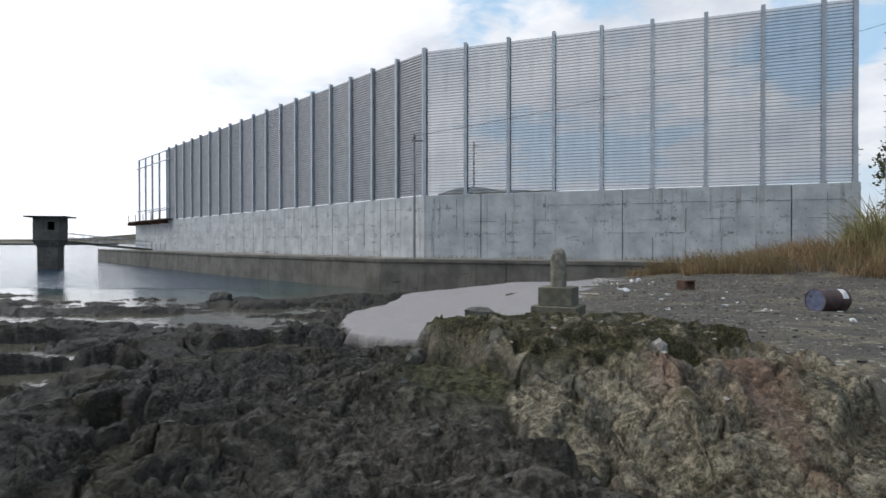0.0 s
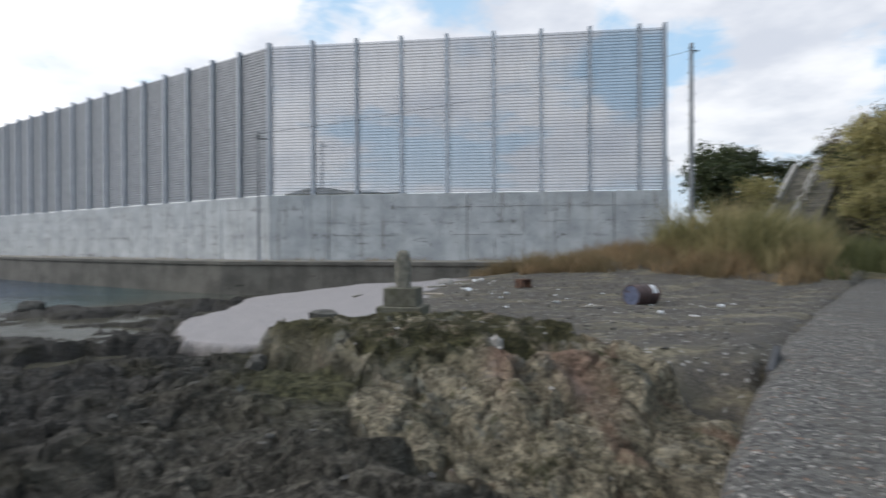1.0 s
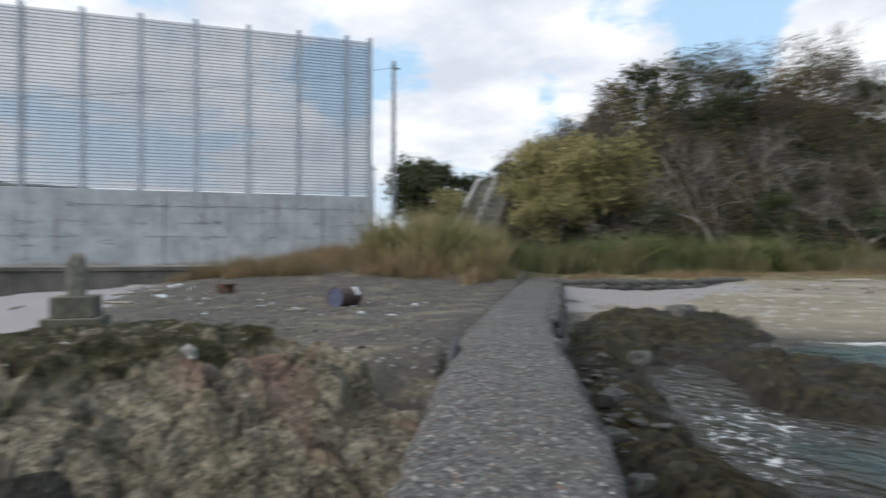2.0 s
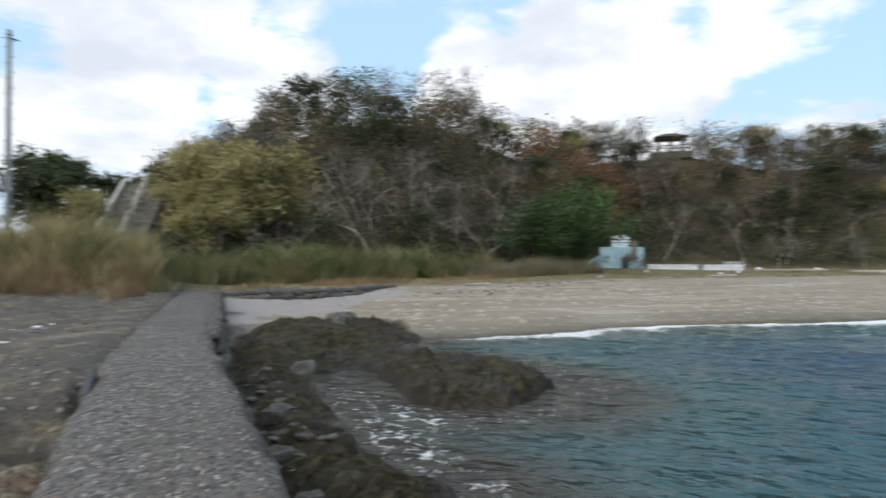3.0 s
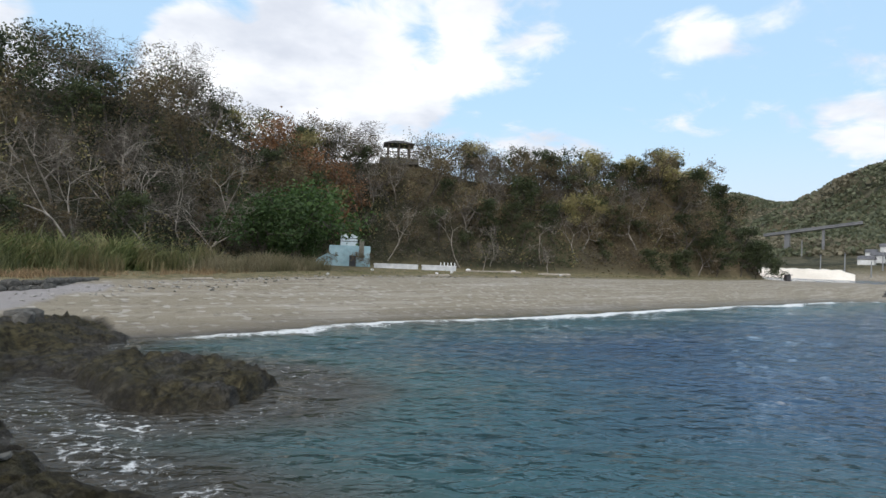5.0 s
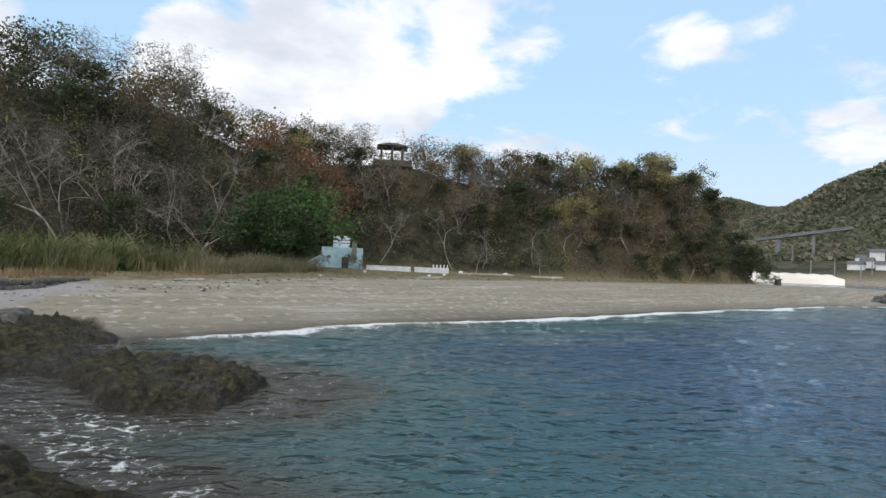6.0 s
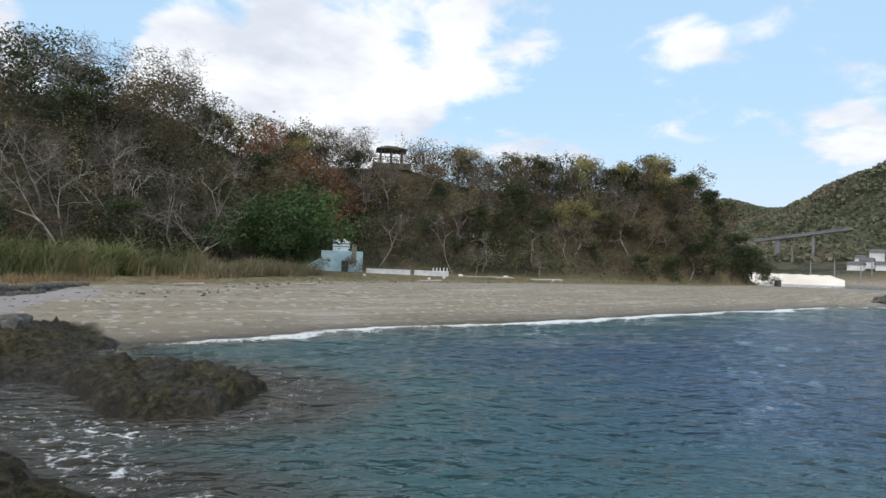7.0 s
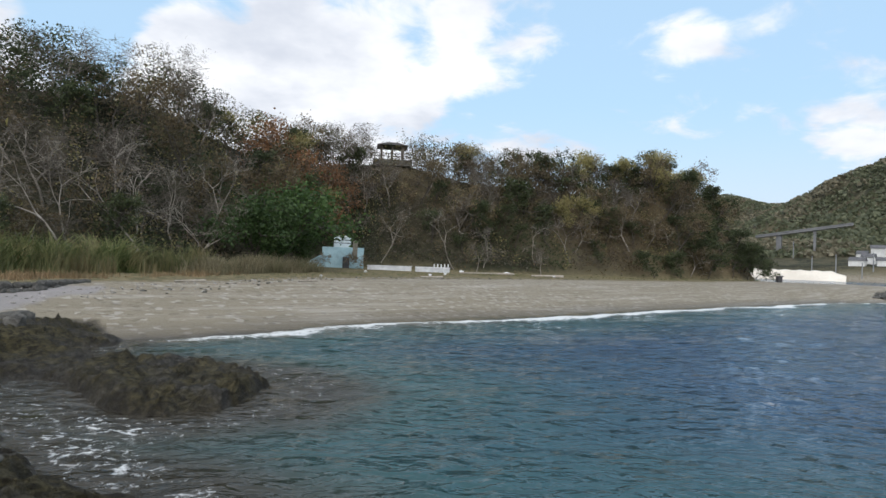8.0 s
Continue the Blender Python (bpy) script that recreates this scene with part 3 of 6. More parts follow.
def land_height(x, y):
    """Broad height of the ground, before the roughness of rock."""
    d = inside_by(x, y, LAND)
    z = WATER + np.where(d > 0, np.minimum(0.118 * d, 1.30 + 0.016 * (d - 11)), np.maximum(0.17 * d, -6.0))
    z = np.where(d > 11, np.minimum(z, 0.42), z)
    up, dh = hill_height(x, y)
    z = z + np.where(dh > -1, up, 0)
    z = z + 0.75 * bell(x, y, 17.5, 26.5, 4.6, 2.6, -22) + 0.35 * bell(x, y, 22, 25, 4, 3, 20)
    z = z - 0.85 * bell(x, y, 0.0, 36.0, 6.5, 3.6, -27)
    soil = step(inside_by(x, y, SOIL), -1.6, 0.5)
    z = z * (1 - soil) + soil * np.maximum(z, -0.10)
    # the stair's cutting up the slope
    sx, sy = STAIR_TOP.x - STAIR_FOOT.x, STAIR_TOP.y - STAIR_FOOT.y
    far_on = ((x - STAIR_FOOT.x) * sx + (y - STAIR_FOOT.y) * sy) / (sx * sx + sy * sy)
    beside = np.abs((x - STAIR_FOOT.x) * sy - (y - STAIR_FOOT.y) * sx) / math.hypot(sx, sy)
    cutting = step(beside, 4.0, 1.8) * step(far_on, -0.15, 0.0) * step(far_on, 1.25, 1.0)
    z = z * (1 - cutting) + cutting * (STAIR_FOOT.z - 0.35 + (STAIR_TOP.z - STAIR_FOOT.z) * np.clip(far_on, 0, 1))
    z = np.maximum(z, 17 * bell(x, y, 4, 150, 15, 10) + 15 * bell(x, y, 30, 160, 12, 10) - 3)
    # far shore across the water
    r, az = np.hypot(x, y), np.degrees(np.arctan2(x, y))
    shore = step(az, 108, 112) * step(az, 176, 168) * step(r, 352, 382)
    far = 3.0 * step(r, 385, 440) + 146 * bell(x, y, 502, -557, 140, 140) + 118 * bell(x, y, 1000, -566, 160, 160)
    far = far + 10 * fbm(x / 120, y / 120, 5, 0.55, 5) * step(r, 430, 620) + 4
    z = np.maximum(z, np.where(shore > 0.01, WATER - 3 + shore * (far + 3), -99))
    z = np.maximum(z, 26 * bell(x, y, -1380, 2050, 330, 60, 34) + 34 * bell(x, y, -1000, 2280, 160, 60, 20) - 6)
    return z, d


def ground_at(x, y):
    return float(land_height(np.array([float(x)]), np.array([float(y)]))[0][0])


def ground_sheet():
    near = [0.3]
    while near[-1] < 2600:
        r = near[-1]
        near.append(r + (max(0.03, min(r * r / 850, 0.0115 * r)) if r < 135 else 0.035 * r))
    rings = np.array(near)
    az = np.radians(np.concatenate([np.arange(-42, 38, 0.19), np.arange(38, 136, 0.30), np.arange(136, 318, 3.5)]))
    R, A = np.meshgrid(rings, az, indexing="ij")
    x, y = R * np.sin(A), R * np.cos(A)
    # a jittered grid, so that no rows show
    x = x + 0.25 * (rings * 0.004)[:, None] * np_noise(x * 9, y * 9, 0, 3)
    z, d = land_height(x, y)
    wobble = 0.45 * fbm(x / 1.7, y / 1.7, 3, 0.5, 50)
    reef = step(inside_by(x, y, REEF) + wobble, -0.5, 0.5)
    bay = np.maximum(step(inside_by(x, y, BAYROCK) + wobble, -0.3, 0.3), step(inside_by(x, y, TIPROCK) + 0.7 * wobble, -0.22, 0.22))
    mound = step(inside_by(x, y, MOUND) + 0.6 * wobble, -0.25, 0.2)
    shell = step(inside_by(x, y, SHELLS) + 1.2 * wobble, -0.14, 0.10) * (1 - mound)
    reef = reef * (1 - shell)
    rock = np.maximum(np.maximum(reef, bay), mound)
    # broad level of each rock field
    level = np.clip(-1.30 + 0.02 * step(y, 15, 22) + 0.006 * (30 - y) + 0.30 * fbm(x / 4.4, y / 2.0, 3, 0.5, 41) + 0.40 * step(np.hypot(x, y - 4), 12, 4) + 0.26 * step(x, -14, -3) * step(y, 22, 10) + 0.32 * step(x, -3, 0.5) * step(y, 14, 6), -1.75, -0.4)
    z = z * (1 - reef) + reef * level
    bay_level = -1.16 + 0.40 * step(inside_by(x, y, BAYROCK), 0.1, 1.5) * step(x, 1, 5) + 0.20 * step(inside_by(x, y, TIPROCK), -0.1, 0.5) + 0.25 * step(y, 8, 12)
    z = z * (1 - bay) + bay * bay_level
    # outcrop: a sloping face of rounded ribs with sharp clefts, a mossy cap that hangs over it, a hollow under the cap
    face = step(y + 0.25 * x, 5.6, 11.3)
    su, sv = x + 0.30 * y + 0.22 * fbm(x * 1.1, y * 1.1, 2, 0.5, 44), y - 0.3 * x
    ribs = np.abs(np_noise(su / 0.80, sv / 2.6, 0, 45)) ** 0.6 - 0.45
    knobs = np.abs(np_noise(su / 0.27 + 9, sv / 0.75, 0, 46)) ** 0.65 - 0.4
    low = step(y, 11.0, 9.4)
    mound_level = -0.86 + 0.74 * face - 0.22 * step(y, 13.2, 14.2) + (0.56 * ribs + 0.12 * knobs) * low + 0.30 * bell(x, y, 3.4, 7.4, 1.5, 1.0, 35) + 0.22 * bell(x, y, 4.6, 6.2, 0.8, 0.8)
    lip = step(y + 0.10 * x + 0.35 * fbm(x / 0.8, y / 0.8, 2, 0.5, 47), 10.55, 10.8) * step(x, 5.2, 4.7)
    mound_level = mound_level + 0.20 * lip - 0.34 * bell(x, y, 3.75, 9.55, 0.42, 0.24, -12) - 0.25 * bell(x, y, 3.15, 8.0, 0.10, 1.1, -14) - 0.22 * bell(x, y, 1.75, 7.4, 0.10, 1.2, 12)
    z = z * (1 - mound) + mound * mound_level
    # green gully between reef and mound, and the washed-out hole by the jetty
    z = z - 0.22 * bell(x, y, 0.4, 9.6, 0.7, 2.4, 12) - 0.42 * bell(x, y, 5.4, 6.9, 0.75, 0.5, 40)
    cx, cy = 4.75 - 3.45, 7.7 - 10.35
    along = np.clip(((x - 3.45) * cx + (y - 10.35) * cy) / (cx * cx + cy * cy), 0, 1)
    split = np.hypot(x - 3.45 - along * cx, y - 10.35 - along * cy)
    z = z - 0.42 * np.exp(-(((split + 0.06 * wobble) / 0.16) ** 2)) - 0.3 * bell(x, y, 3.75, 9.75, 0.32, 0.26)
    # craggy relief: folded strata, blocks and pits
    u, v = y * 0.94 + x * 0.34, x * 0.94 - y * 0.34
    u2, v2 = u + 0.35 * fbm(x, y, 3, 0.5, 61), v + 0.35 * fbm(x + 40, y, 3, 0.5, 62)
    folds = 0.13 * ridged(u2 / 2.9, v2 / 6.0, 3, 0.5, 70) + 0.15 * ridged(u2 / 1.1, v2 / 3.2, 3, 0.5, 74)
    # strata break in ledges, and the ledges in blocks
    rise = folds / 0.11 + 0.25 * np_noise(x / 0.5, y / 0.5, 0, 78)
    folds = 0.11 * (np.floor(rise) + step(rise - np.floor(rise), 0.30, 0.85))
    joint, tone = blocks_of(u2 / 0.42, v2 / 0.85, 101)
    joint2, tone2 = blocks_of(u2 / 0.15 + 7, v2 / 0.26, 111)
    broken = 0.05 * tone + 0.024 * tone2 - 0.09 * step(joint, 0.16, 0.0) - 0.035 * step(joint2, 0.22, 0.0)
    lumps = 0.04 * ridged(u2 / 0.30, v2 / 0.95, 3, 0.55, 80) + 0.10 * fbm(x / 1.3, y / 1.3, 3, 0.5, 83)
    ledge = folds + lumps + broken - 0.20
    amp = reef * (0.85 - 0.35 * step(x, -3, -8)) + bay * 0.75
    mj, mt = blocks_of(su / 0.36, sv / 0.60, 121)
    mj2, mt2 = blocks_of(su / 0.13, sv / 0.20, 131)
    facets = 0.06 * mt + 0.02 * mt2 - 0.10 * step(mj, 0.15, 0.0) - 0.03 * step(mj2, 0.25, 0.0) + 0.05 * fbm(x / 0.4, y / 0.4, 3, 0.6, 84)
    ledge = np.where(mound > 0.3, facets, ledge)
    amp = np.where(mound > 0.3, 0.9, amp)
    gully = bell(x, y, 0.0, 11.2, 0.75, 2.2, 8) * (1 - mound)
    amp = amp * (1 - 0.6 * np.clip(gully * 1.3, 0, 1))
    z = z + amp * rock * ledge
    cleft = 1 - np.abs(np_noise(u2 * 0.55, v2 * 1.1, 0, 91))
    z = z - 0.16 * mound * step(cleft, 0.92, 0.99) * step(y, 13.0, 11.0)
    z = z - 0.24 * reef * step(cleft, 0.92, 0.99)
    # tide pools that lie along the folds of the reef
    for px, py, pa, pb in ((-9.0, 13.2, 1.3, 0.5), (-8.0, 11.2, 1.0, 0.42), (-9.3, 16.2, 0.7, 0.5), (-6.75, 12.1, 0.75, 0.26), (-4.35, 7.75, 0.22, 0.75), (-5.0, 9.2, 0.5, 0.22), (-9.4, 19.8, 1.3, 0.7), (-15.7, 22.7, 2.2, 0.6),
                           (-12.2, 24.5, 2.4, 0.7), (-7.8, 23.5, 1.6, 0.7), (-3.9, 6.6, 0.18, 0.4), (-12.5, 17.5, 1.6, 0.45), (-5.2, 17.2, 0.9, 0.4), (-4.0, 27.5, 1.8, 0.5)):
        pool = bell(x, y, px, py, pa, pb, 14) + 0.16 * fbm(x / 0.5, y / 0.5, 3, 0.5, 23)
        z = np.where(reef > 0.5, z + (np.minimum(z, WATER - 0.12) - z) * step(pool, 0.26, 0.44), z)
    grit = 0.025 * fbm(x / 0.6, y / 0.6, 4, 0.55, 22) * step(np.hypot(x, y), 60, 30)
    z = z + (1 - rock) * grit * (d > 0)
    # rock leans over sideways too, so that ledges hang
    x = x + 0.16 * rock * np_noise(x / 0.45, y / 0.45, 0, 95) * (rings > 2)[:, None]
    y = y + 0.16 * rock * np_noise(x / 0.45 + 30, y / 0.45, 0, 96)
    # the hollow washed out beside the jetty
    hole = step(inside_by(x, y, [(4.2, 5.0), (5.3, 6.0), (7.3, 7.8), (7.0, 8.1), (5.7, 7.0), (4.9, 7.4), (4.0, 6.4)]) + 0.25 * wobble, -0.08, 0.10)
    z = z + (np.minimum(z, -0.72 + 0.08 * fbm(x / 0.3, y / 0.3, 3, 0.6, 24)) - z) * hole
    # keep the sheet under the built things
    z = np.where(inside_by(x, y, JETTY_RING) > -0.05, np.minimum(z, -0.35), z)
    z = np.where(inside_by(x, y, YARD) > 0.2, np.minimum(z, 0.3), z)
    shape = R.shape
    faces = np.arange(shape[0] * shape[1]).reshape(shape)
    nxt = np.roll(faces, -1, axis=1)
    quads = np.stack([faces[:-1], faces[1:], nxt[1:], nxt[:-1]], -1).reshape(-1, 4)
    me = mesh_from("ground", np.stack([x, y, z], -1).reshape(-1, 3), quads, M_GROUND)
    me.polygons.foreach_set("use_smooth", np.ones(len(quads), bool))
    sandy = step(d, 0, 1) * step(inside_by(x, y, [(11, 9), (24, 17.5), (31, 15.5), (36, 10.5), (48, 2), (60, -12), (80, -42), (96, -62), (120, -80), (90, -110), (20, -20), (10, 0)]) + 2 * wobble, -1.2, 1.2)
    dune = np.hypot(x, y) > 335
    wet = np.maximum(step(z + 0.06 * wobble, WATER + 0.42, WATER + 0.04), 0.75 * reef * step(x, 2, -3) * step(z, -0.7, -1.05))
    _, dh = hill_height(x, y)
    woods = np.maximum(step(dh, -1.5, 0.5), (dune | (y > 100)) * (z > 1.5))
    under = ((x > -2) & (x < 80)) * step(z, WATER - 0.1, WATER - 0.7)
    for key, value in (("reef", np.maximum(reef * (1 - shell), bay) * (1 - mound)), ("algae", bay), ("umber", reef * (1 - bay) * step(x + 0.5 * wobble, -4.0, -0.5) * step(y, 13, 8) * 0.85), ("gully", np.clip(1.3 * gully + 0.3 * wobble * (gully > 0.15), 0, 1) * (1 - mound)), ("turf", step(x + wobble, 23, 27)), ("ochre", mound), ("moss", mound * step(y + 0.8 * wobble, 8.6, 10.2)), ("pink", 0.75 * mound * np.maximum(bell(x, y, 3.75, 8.0, 0.22, 1.3, -10), bell(x, y, 2.95, 8.7, 0.16, 0.8, -14)) * (wobble > -0.15)), ("shell", np.maximum(shell, 0.8 * step(inside_by(x, y, [(17.0, 13.6), (22.6, 18.4), (27, 15.2), (30, 13.2), (29, 12.6), (26, 13.6), (21.5, 14.2)]) + 1.6 * wobble, -0.3, 0.3) * (1 - bay))), ("sand", np.maximum(sandy, dune * (z <= 1.5))), ("hill", woods), ("wet", np.maximum(wet, under))):
        me.attributes.new(key, "FLOAT", "POINT").data.foreach_set("value", np.clip(value, 0, 1).reshape(-1).astype(np.float32))
    return tagged(new("ground", me), "shore ground of rock, sand, earth and wooded hillside", "ground", kind="structure")


def sea_sheet():
    near = [0.3]
    while near[-1] < 4000:
        r = near[-1]
        near.append(r * (1.014 if 5 < r < 70 else 1.03) if r < 120 else r * 1.09)
    rings = np.array(near)
    az = np.radians(np.concatenate([np.arange(-44, 36, 0.9), np.arange(36, 138, 0.42), np.arange(138, 316, 4)]))
    R, A = np.meshgrid(rings, az, indexing="ij")
    x, y = R * np.sin(A), R * np.cos(A)
    bed, d = land_height(x, y)
    tip, bay, reef = inside_by(x, y, TIPROCK), inside_by(x, y, BAYROCK), inside_by(x, y, REEF)
    bed = np.maximum(bed, np.maximum(np.maximum(-1.45 + 0.14 * tip, -1.45 + 0.14 * bay), -1.55 + 0.2 * reef))
    in_bay = step(y - 0.9 * x, 0, -3)
    reach = fbm(x / 5, y / 5, 3, 0.5, 8)
    edge = np.exp(-(((d + 0.9 + 0.7 * reach) / 0.75) ** 2)) * step(x, 18, 23)
    churn = 0.42 * np.exp(-((np.maximum(np.maximum(tip, bay), -9) + 0.6) ** 2) / 1.1) * step(x, 25, 19) + 0.14 * bell(x, y, 10.2, 4.2, 1.4, 0.8, 30)
    lap = 0.35 * np.exp(-((d + 2.4 + reach) ** 2) / 1.2) * step(x, 18, 23) * step(reach, 0.0, 0.4)
    surf = in_bay * np.clip(np.maximum(edge * (0.92 + 0.35 * reach), churn) + lap, 0, 1)
    z = WATER + (0.030 * ridged((0.94 * x + 0.34 * y) / 0.8, (0.94 * y - 0.34 * x) / 1.7, 2, 0.5, 4) + 0.05 * np_noise(x / 3.4, y / 6.5, 0, 6)) * in_bay * step(R, 3, 8) * step(R, 110, 60) + 0.10 * edge * in_bay
    faces = np.arange(R.size).reshape(R.shape)
    nxt = np.roll(faces, -1, axis=1)
    quads = np.stack([faces[:-1], faces[1:], nxt[1:], nxt[:-1]], -1).reshape(-1, 4)
    me = mesh_from("water", np.stack([x, y, z], -1).reshape(-1, 3), quads, M_WATER)
    me.polygons.foreach_set("use_smooth", np.ones(len(quads), bool))
    calm = 1 - in_bay * step(R, 2, 6)
    calm = np.where(y > 40, 0.45, calm)
    for key, value in (("depth", WATER - bed), ("surf", surf), ("weed", step(np.maximum(tip, bay) + 0.5 * reach, -2.6, -0.6)), ("calm", calm)):
        me.attributes.new(key, "FLOAT", "POINT").data.foreach_set("value", value.reshape(-1).astype(np.float32))
    return tagged(new("water", me), "rippled green-blue sea with a line of surf", "water", kind="structure")


# ---- mesh helpers ----
def mesh_from(name, verts, quads, mat):
    me = bpy.data.meshes.new(name)
    me.vertices.add(len(verts))
    me.vertices.foreach_set("co", np.ascontiguousarray(verts, np.float32).reshape(-1))
    n = len(quads)
    me.loops.add(4 * n)
    me.loops.foreach_set("vertex_index", np.ascontiguousarray(quads, np.int32).reshape(-1))
    me.polygons.add(n)
    me.polygons.foreach_set("loop_start", np.arange(0, 4 * n, 4, dtype=np.int32))
    me.update(calc_edges=True)
    me.validate()
    me.materials.append(mat)
    return me


def part(name, bm, mat, parent=None, label=""):
    me = bpy.data.meshes.new(name)
    bm.to_mesh(me)
    bm.free()
    me.materials.append(mat)
    ob = new(name, me)
    ob.parent = parent
    return tagged(ob, label)


def hung(name, me, parent=None, label=""):
    ob = new(name, me)
    ob.parent = parent
    return tagged(ob, label)


def thing(name, m, label, category, group="", kind=""):
    ob = new(name)
    ob.matrix_basis = m
    return tagged(ob, label, category, group, kind)


def block(size, at=(0, 0, 0), bevel=0.02, turn=None, jitter=0.0):
    """A bevelled block standing on at."""
    bm = bmesh.new()
    bmesh.ops.create_cube(bm, size=1.0)
    bmesh.ops.scale(bm, vec=size, verts=bm.verts)
    if bevel:
        bmesh.ops.bevel(bm, geom=bm.edges[:], offset=min(bevel, min(size) * 0.3), segments=1, affect="EDGES")
    if jitter:
        for v in bm.verts:
            v.co += Vector([random.uniform(-jitter, jitter) for _ in range(3)])
    m = Matrix.Translation((at[0], at[1], at[2] + size[2] / 2))
    bmesh.ops.transform(bm, matrix=m @ turn if turn else m, verts=bm.verts)
    return bm


def tube(a, b, r0, r1=None, sides=8, caps=True):
    bm = bmesh.new()
    add_tube(bm, a, b, r0, r1, sides, caps)
    return bm


def add_tube(bm, a, b, r0, r1=None, sides=8, caps=True):
    a, b = Vector(a), Vector(b)
    along = (b - a).normalized()
    side = along.orthogonal().normalized()
    other = along.cross(side)
    rings = []
    for p, r in ((a, r0), (b, r0 if r1 is None else r1)):
        rings.append([bm.verts.new(p + r * (math.cos(k * 2 * math.pi / sides) * side + math.sin(k * 2 * math.pi / sides) * other)) for k in range(sides)])
    for k in range(sides):
        bm.faces.new((rings[0][k], rings[0][(k + 1) % sides], rings[1][(k + 1) % sides], rings[1][k]))
    if caps:
        bm.faces.new(rings[0][::-1])
        bm.faces.new(rings[1])


def add_block(bm, size, at, turn=0.0):
    done = bmesh.ops.create_cube(bm, size=1.0)["verts"]
    m = Matrix.Translation(at) @ Matrix.Rotation(turn, 4, "Z") @ Matrix.Diagonal((*size, 1))
    bmesh.ops.transform(bm, matrix=m, verts=done)


def boulder(size, seed, rough=0.28, cuts=2):
    """An irregular stone, flat-faced and chipped."""
    bm = bmesh.new()
    bmesh.ops.create_icosphere(bm, subdivisions=cuts, radius=0.5)
    for v in bm.verts:
        p = v.co.copy()
        k = 1 + rough * noise.noise(p * 2.3 + Vector((seed * 7.1, 0, seed))) + 0.5 * rough * noise.noise(p * 5 + Vector((0, seed * 3.3, 0)))
        v.co = Vector([max(-0.40, min(0.40, c)) for c in p * k])
    bmesh.ops.scale(bm, vec=size, verts=bm.verts)
    return bm


def facing(along):
    """Angle of a plan direction about z."""
    return math.atan2(along[1], along[0])


# ---- jetty, wall and yard outlines ----
JETTY_LEFT = [(-5.0, -4.2), (-1.9, -1.2), (2.3, 3.0), (3.75, 4.42), (7.3, 7.95), (12.2, 12.2), (21.0, 19.4), (24.5, 22.2)]
JETTY_RIGHT = [(-3.6, -5.6), (-0.6, -1.95), (3.62, 2.08), (4.92, 3.31), (6.78, 5.03), (11.1, 9.15), (22.6, 18.6), (26.0, 21.2)]
JETTY_RING = JETTY_LEFT + JETTY_RIGHT[::-1]
CORNER, RIGHT_END = Vector((-1.45, 41.6)), Vector((21.6, 32.4))
LEFT_WAY = Vector((-0.643, 0.766))
RIGHT_WAY = (RIGHT_END - CORNER).normalized()
LEFT_END = CORNER + LEFT_WAY * 73.0
YARD = [(-4.3, 39.0), (10.9, 31.3), (20, 28.6), (23, 32), (23, 60), (-40, 120), (-60, 103)]
WALL_TOP, FENCE_TOP = 4.78, 14.50

ground_sheet()
sea_sheet()


def lerp_line(line, t):
    seg = [math.dist(a, b) for a, b in zip(line, line[1:])]
    far = t * sum(seg)
    for (a, b), s in zip(zip(line, line[1:]), seg):
        if far <= s:
            return a[0] + (b[0] - a[0]) * far / s, a[1] + (b[1] - a[1]) * far / s
        far -= s
    return line[-1]


def jetty():
    """Worn walkway: a bowed, pitted top with broken edges and rough flanks."""
    rows, cols = 260, 13
    grid = np.zeros((rows, cols + 4, 3))
    for i in range(rows):
        t = i / (rows - 1)
        t = t**1.25
        a, b = np.array(lerp_line(JETTY_LEFT, t)), np.array(lerp_line(JETTY_RIGHT, t))
        across = (b - a) / np.linalg.norm(b - a)
        nick = 0.05 * fbm(np.array([a[0] * 1.3]), np.array([a[1] * 1.3]), 4, 0.6, 14)[0]
        nick2 = 0.08 * fbm(np.array([b[0] * 1.1]), np.array([b[1] * 1.1]), 4, 0.6, 15)[0]
        a, b = a - across * nick, b + across * nick2
        for j in range(cols):
            p = a + (b - a) * j / (cols - 1)
            edge = abs(2 * j / (cols - 1) - 1)
            z = -0.02 * edge**4 + 0.012 * fbm(p[:1] * 3, p[1:] * 3, 3, 0.5, 11)[0] - 0.05 * (edge > 0.99)
            grid[i, j + 2] = (*p, z)
        for k, (p, sign) in enumerate(((a, -1), (b, 1))):
            wob = 0.09 * fbm(p[:1] * 2.2, p[1:] * 2.2, 4, 0.6, 17 + k)[0]
            lo, mid = p + sign * across * (0.10 + wob), p + sign * across * (0.05 + wob * 1.4)
            if k == 0:
                grid[i, 0], grid[i, 1] = (*lo, -1.7), (*mid, -0.45)
            else:
                grid[i, -1], grid[i, -2] = (*lo, -1.7), (*mid, -0.45)
    n = grid.shape[1]
    idx = np.arange(rows * n).reshape(rows, n)
    quads = np.stack([idx[:-1, :-1], idx[:-1, 1:], idx[1:, 1:], idx[1:, :-1]], -1).reshape(-1, 4)
    base = thing("jetty", Matrix.Identity(4), "worn grey concrete jetty with exposed stones and broken edges", "jetty", kind="structure")
    hung("deck", mesh_from("deck", grid.reshape(-1, 3), quads, M_JETTY), base)
    return base


jetty()


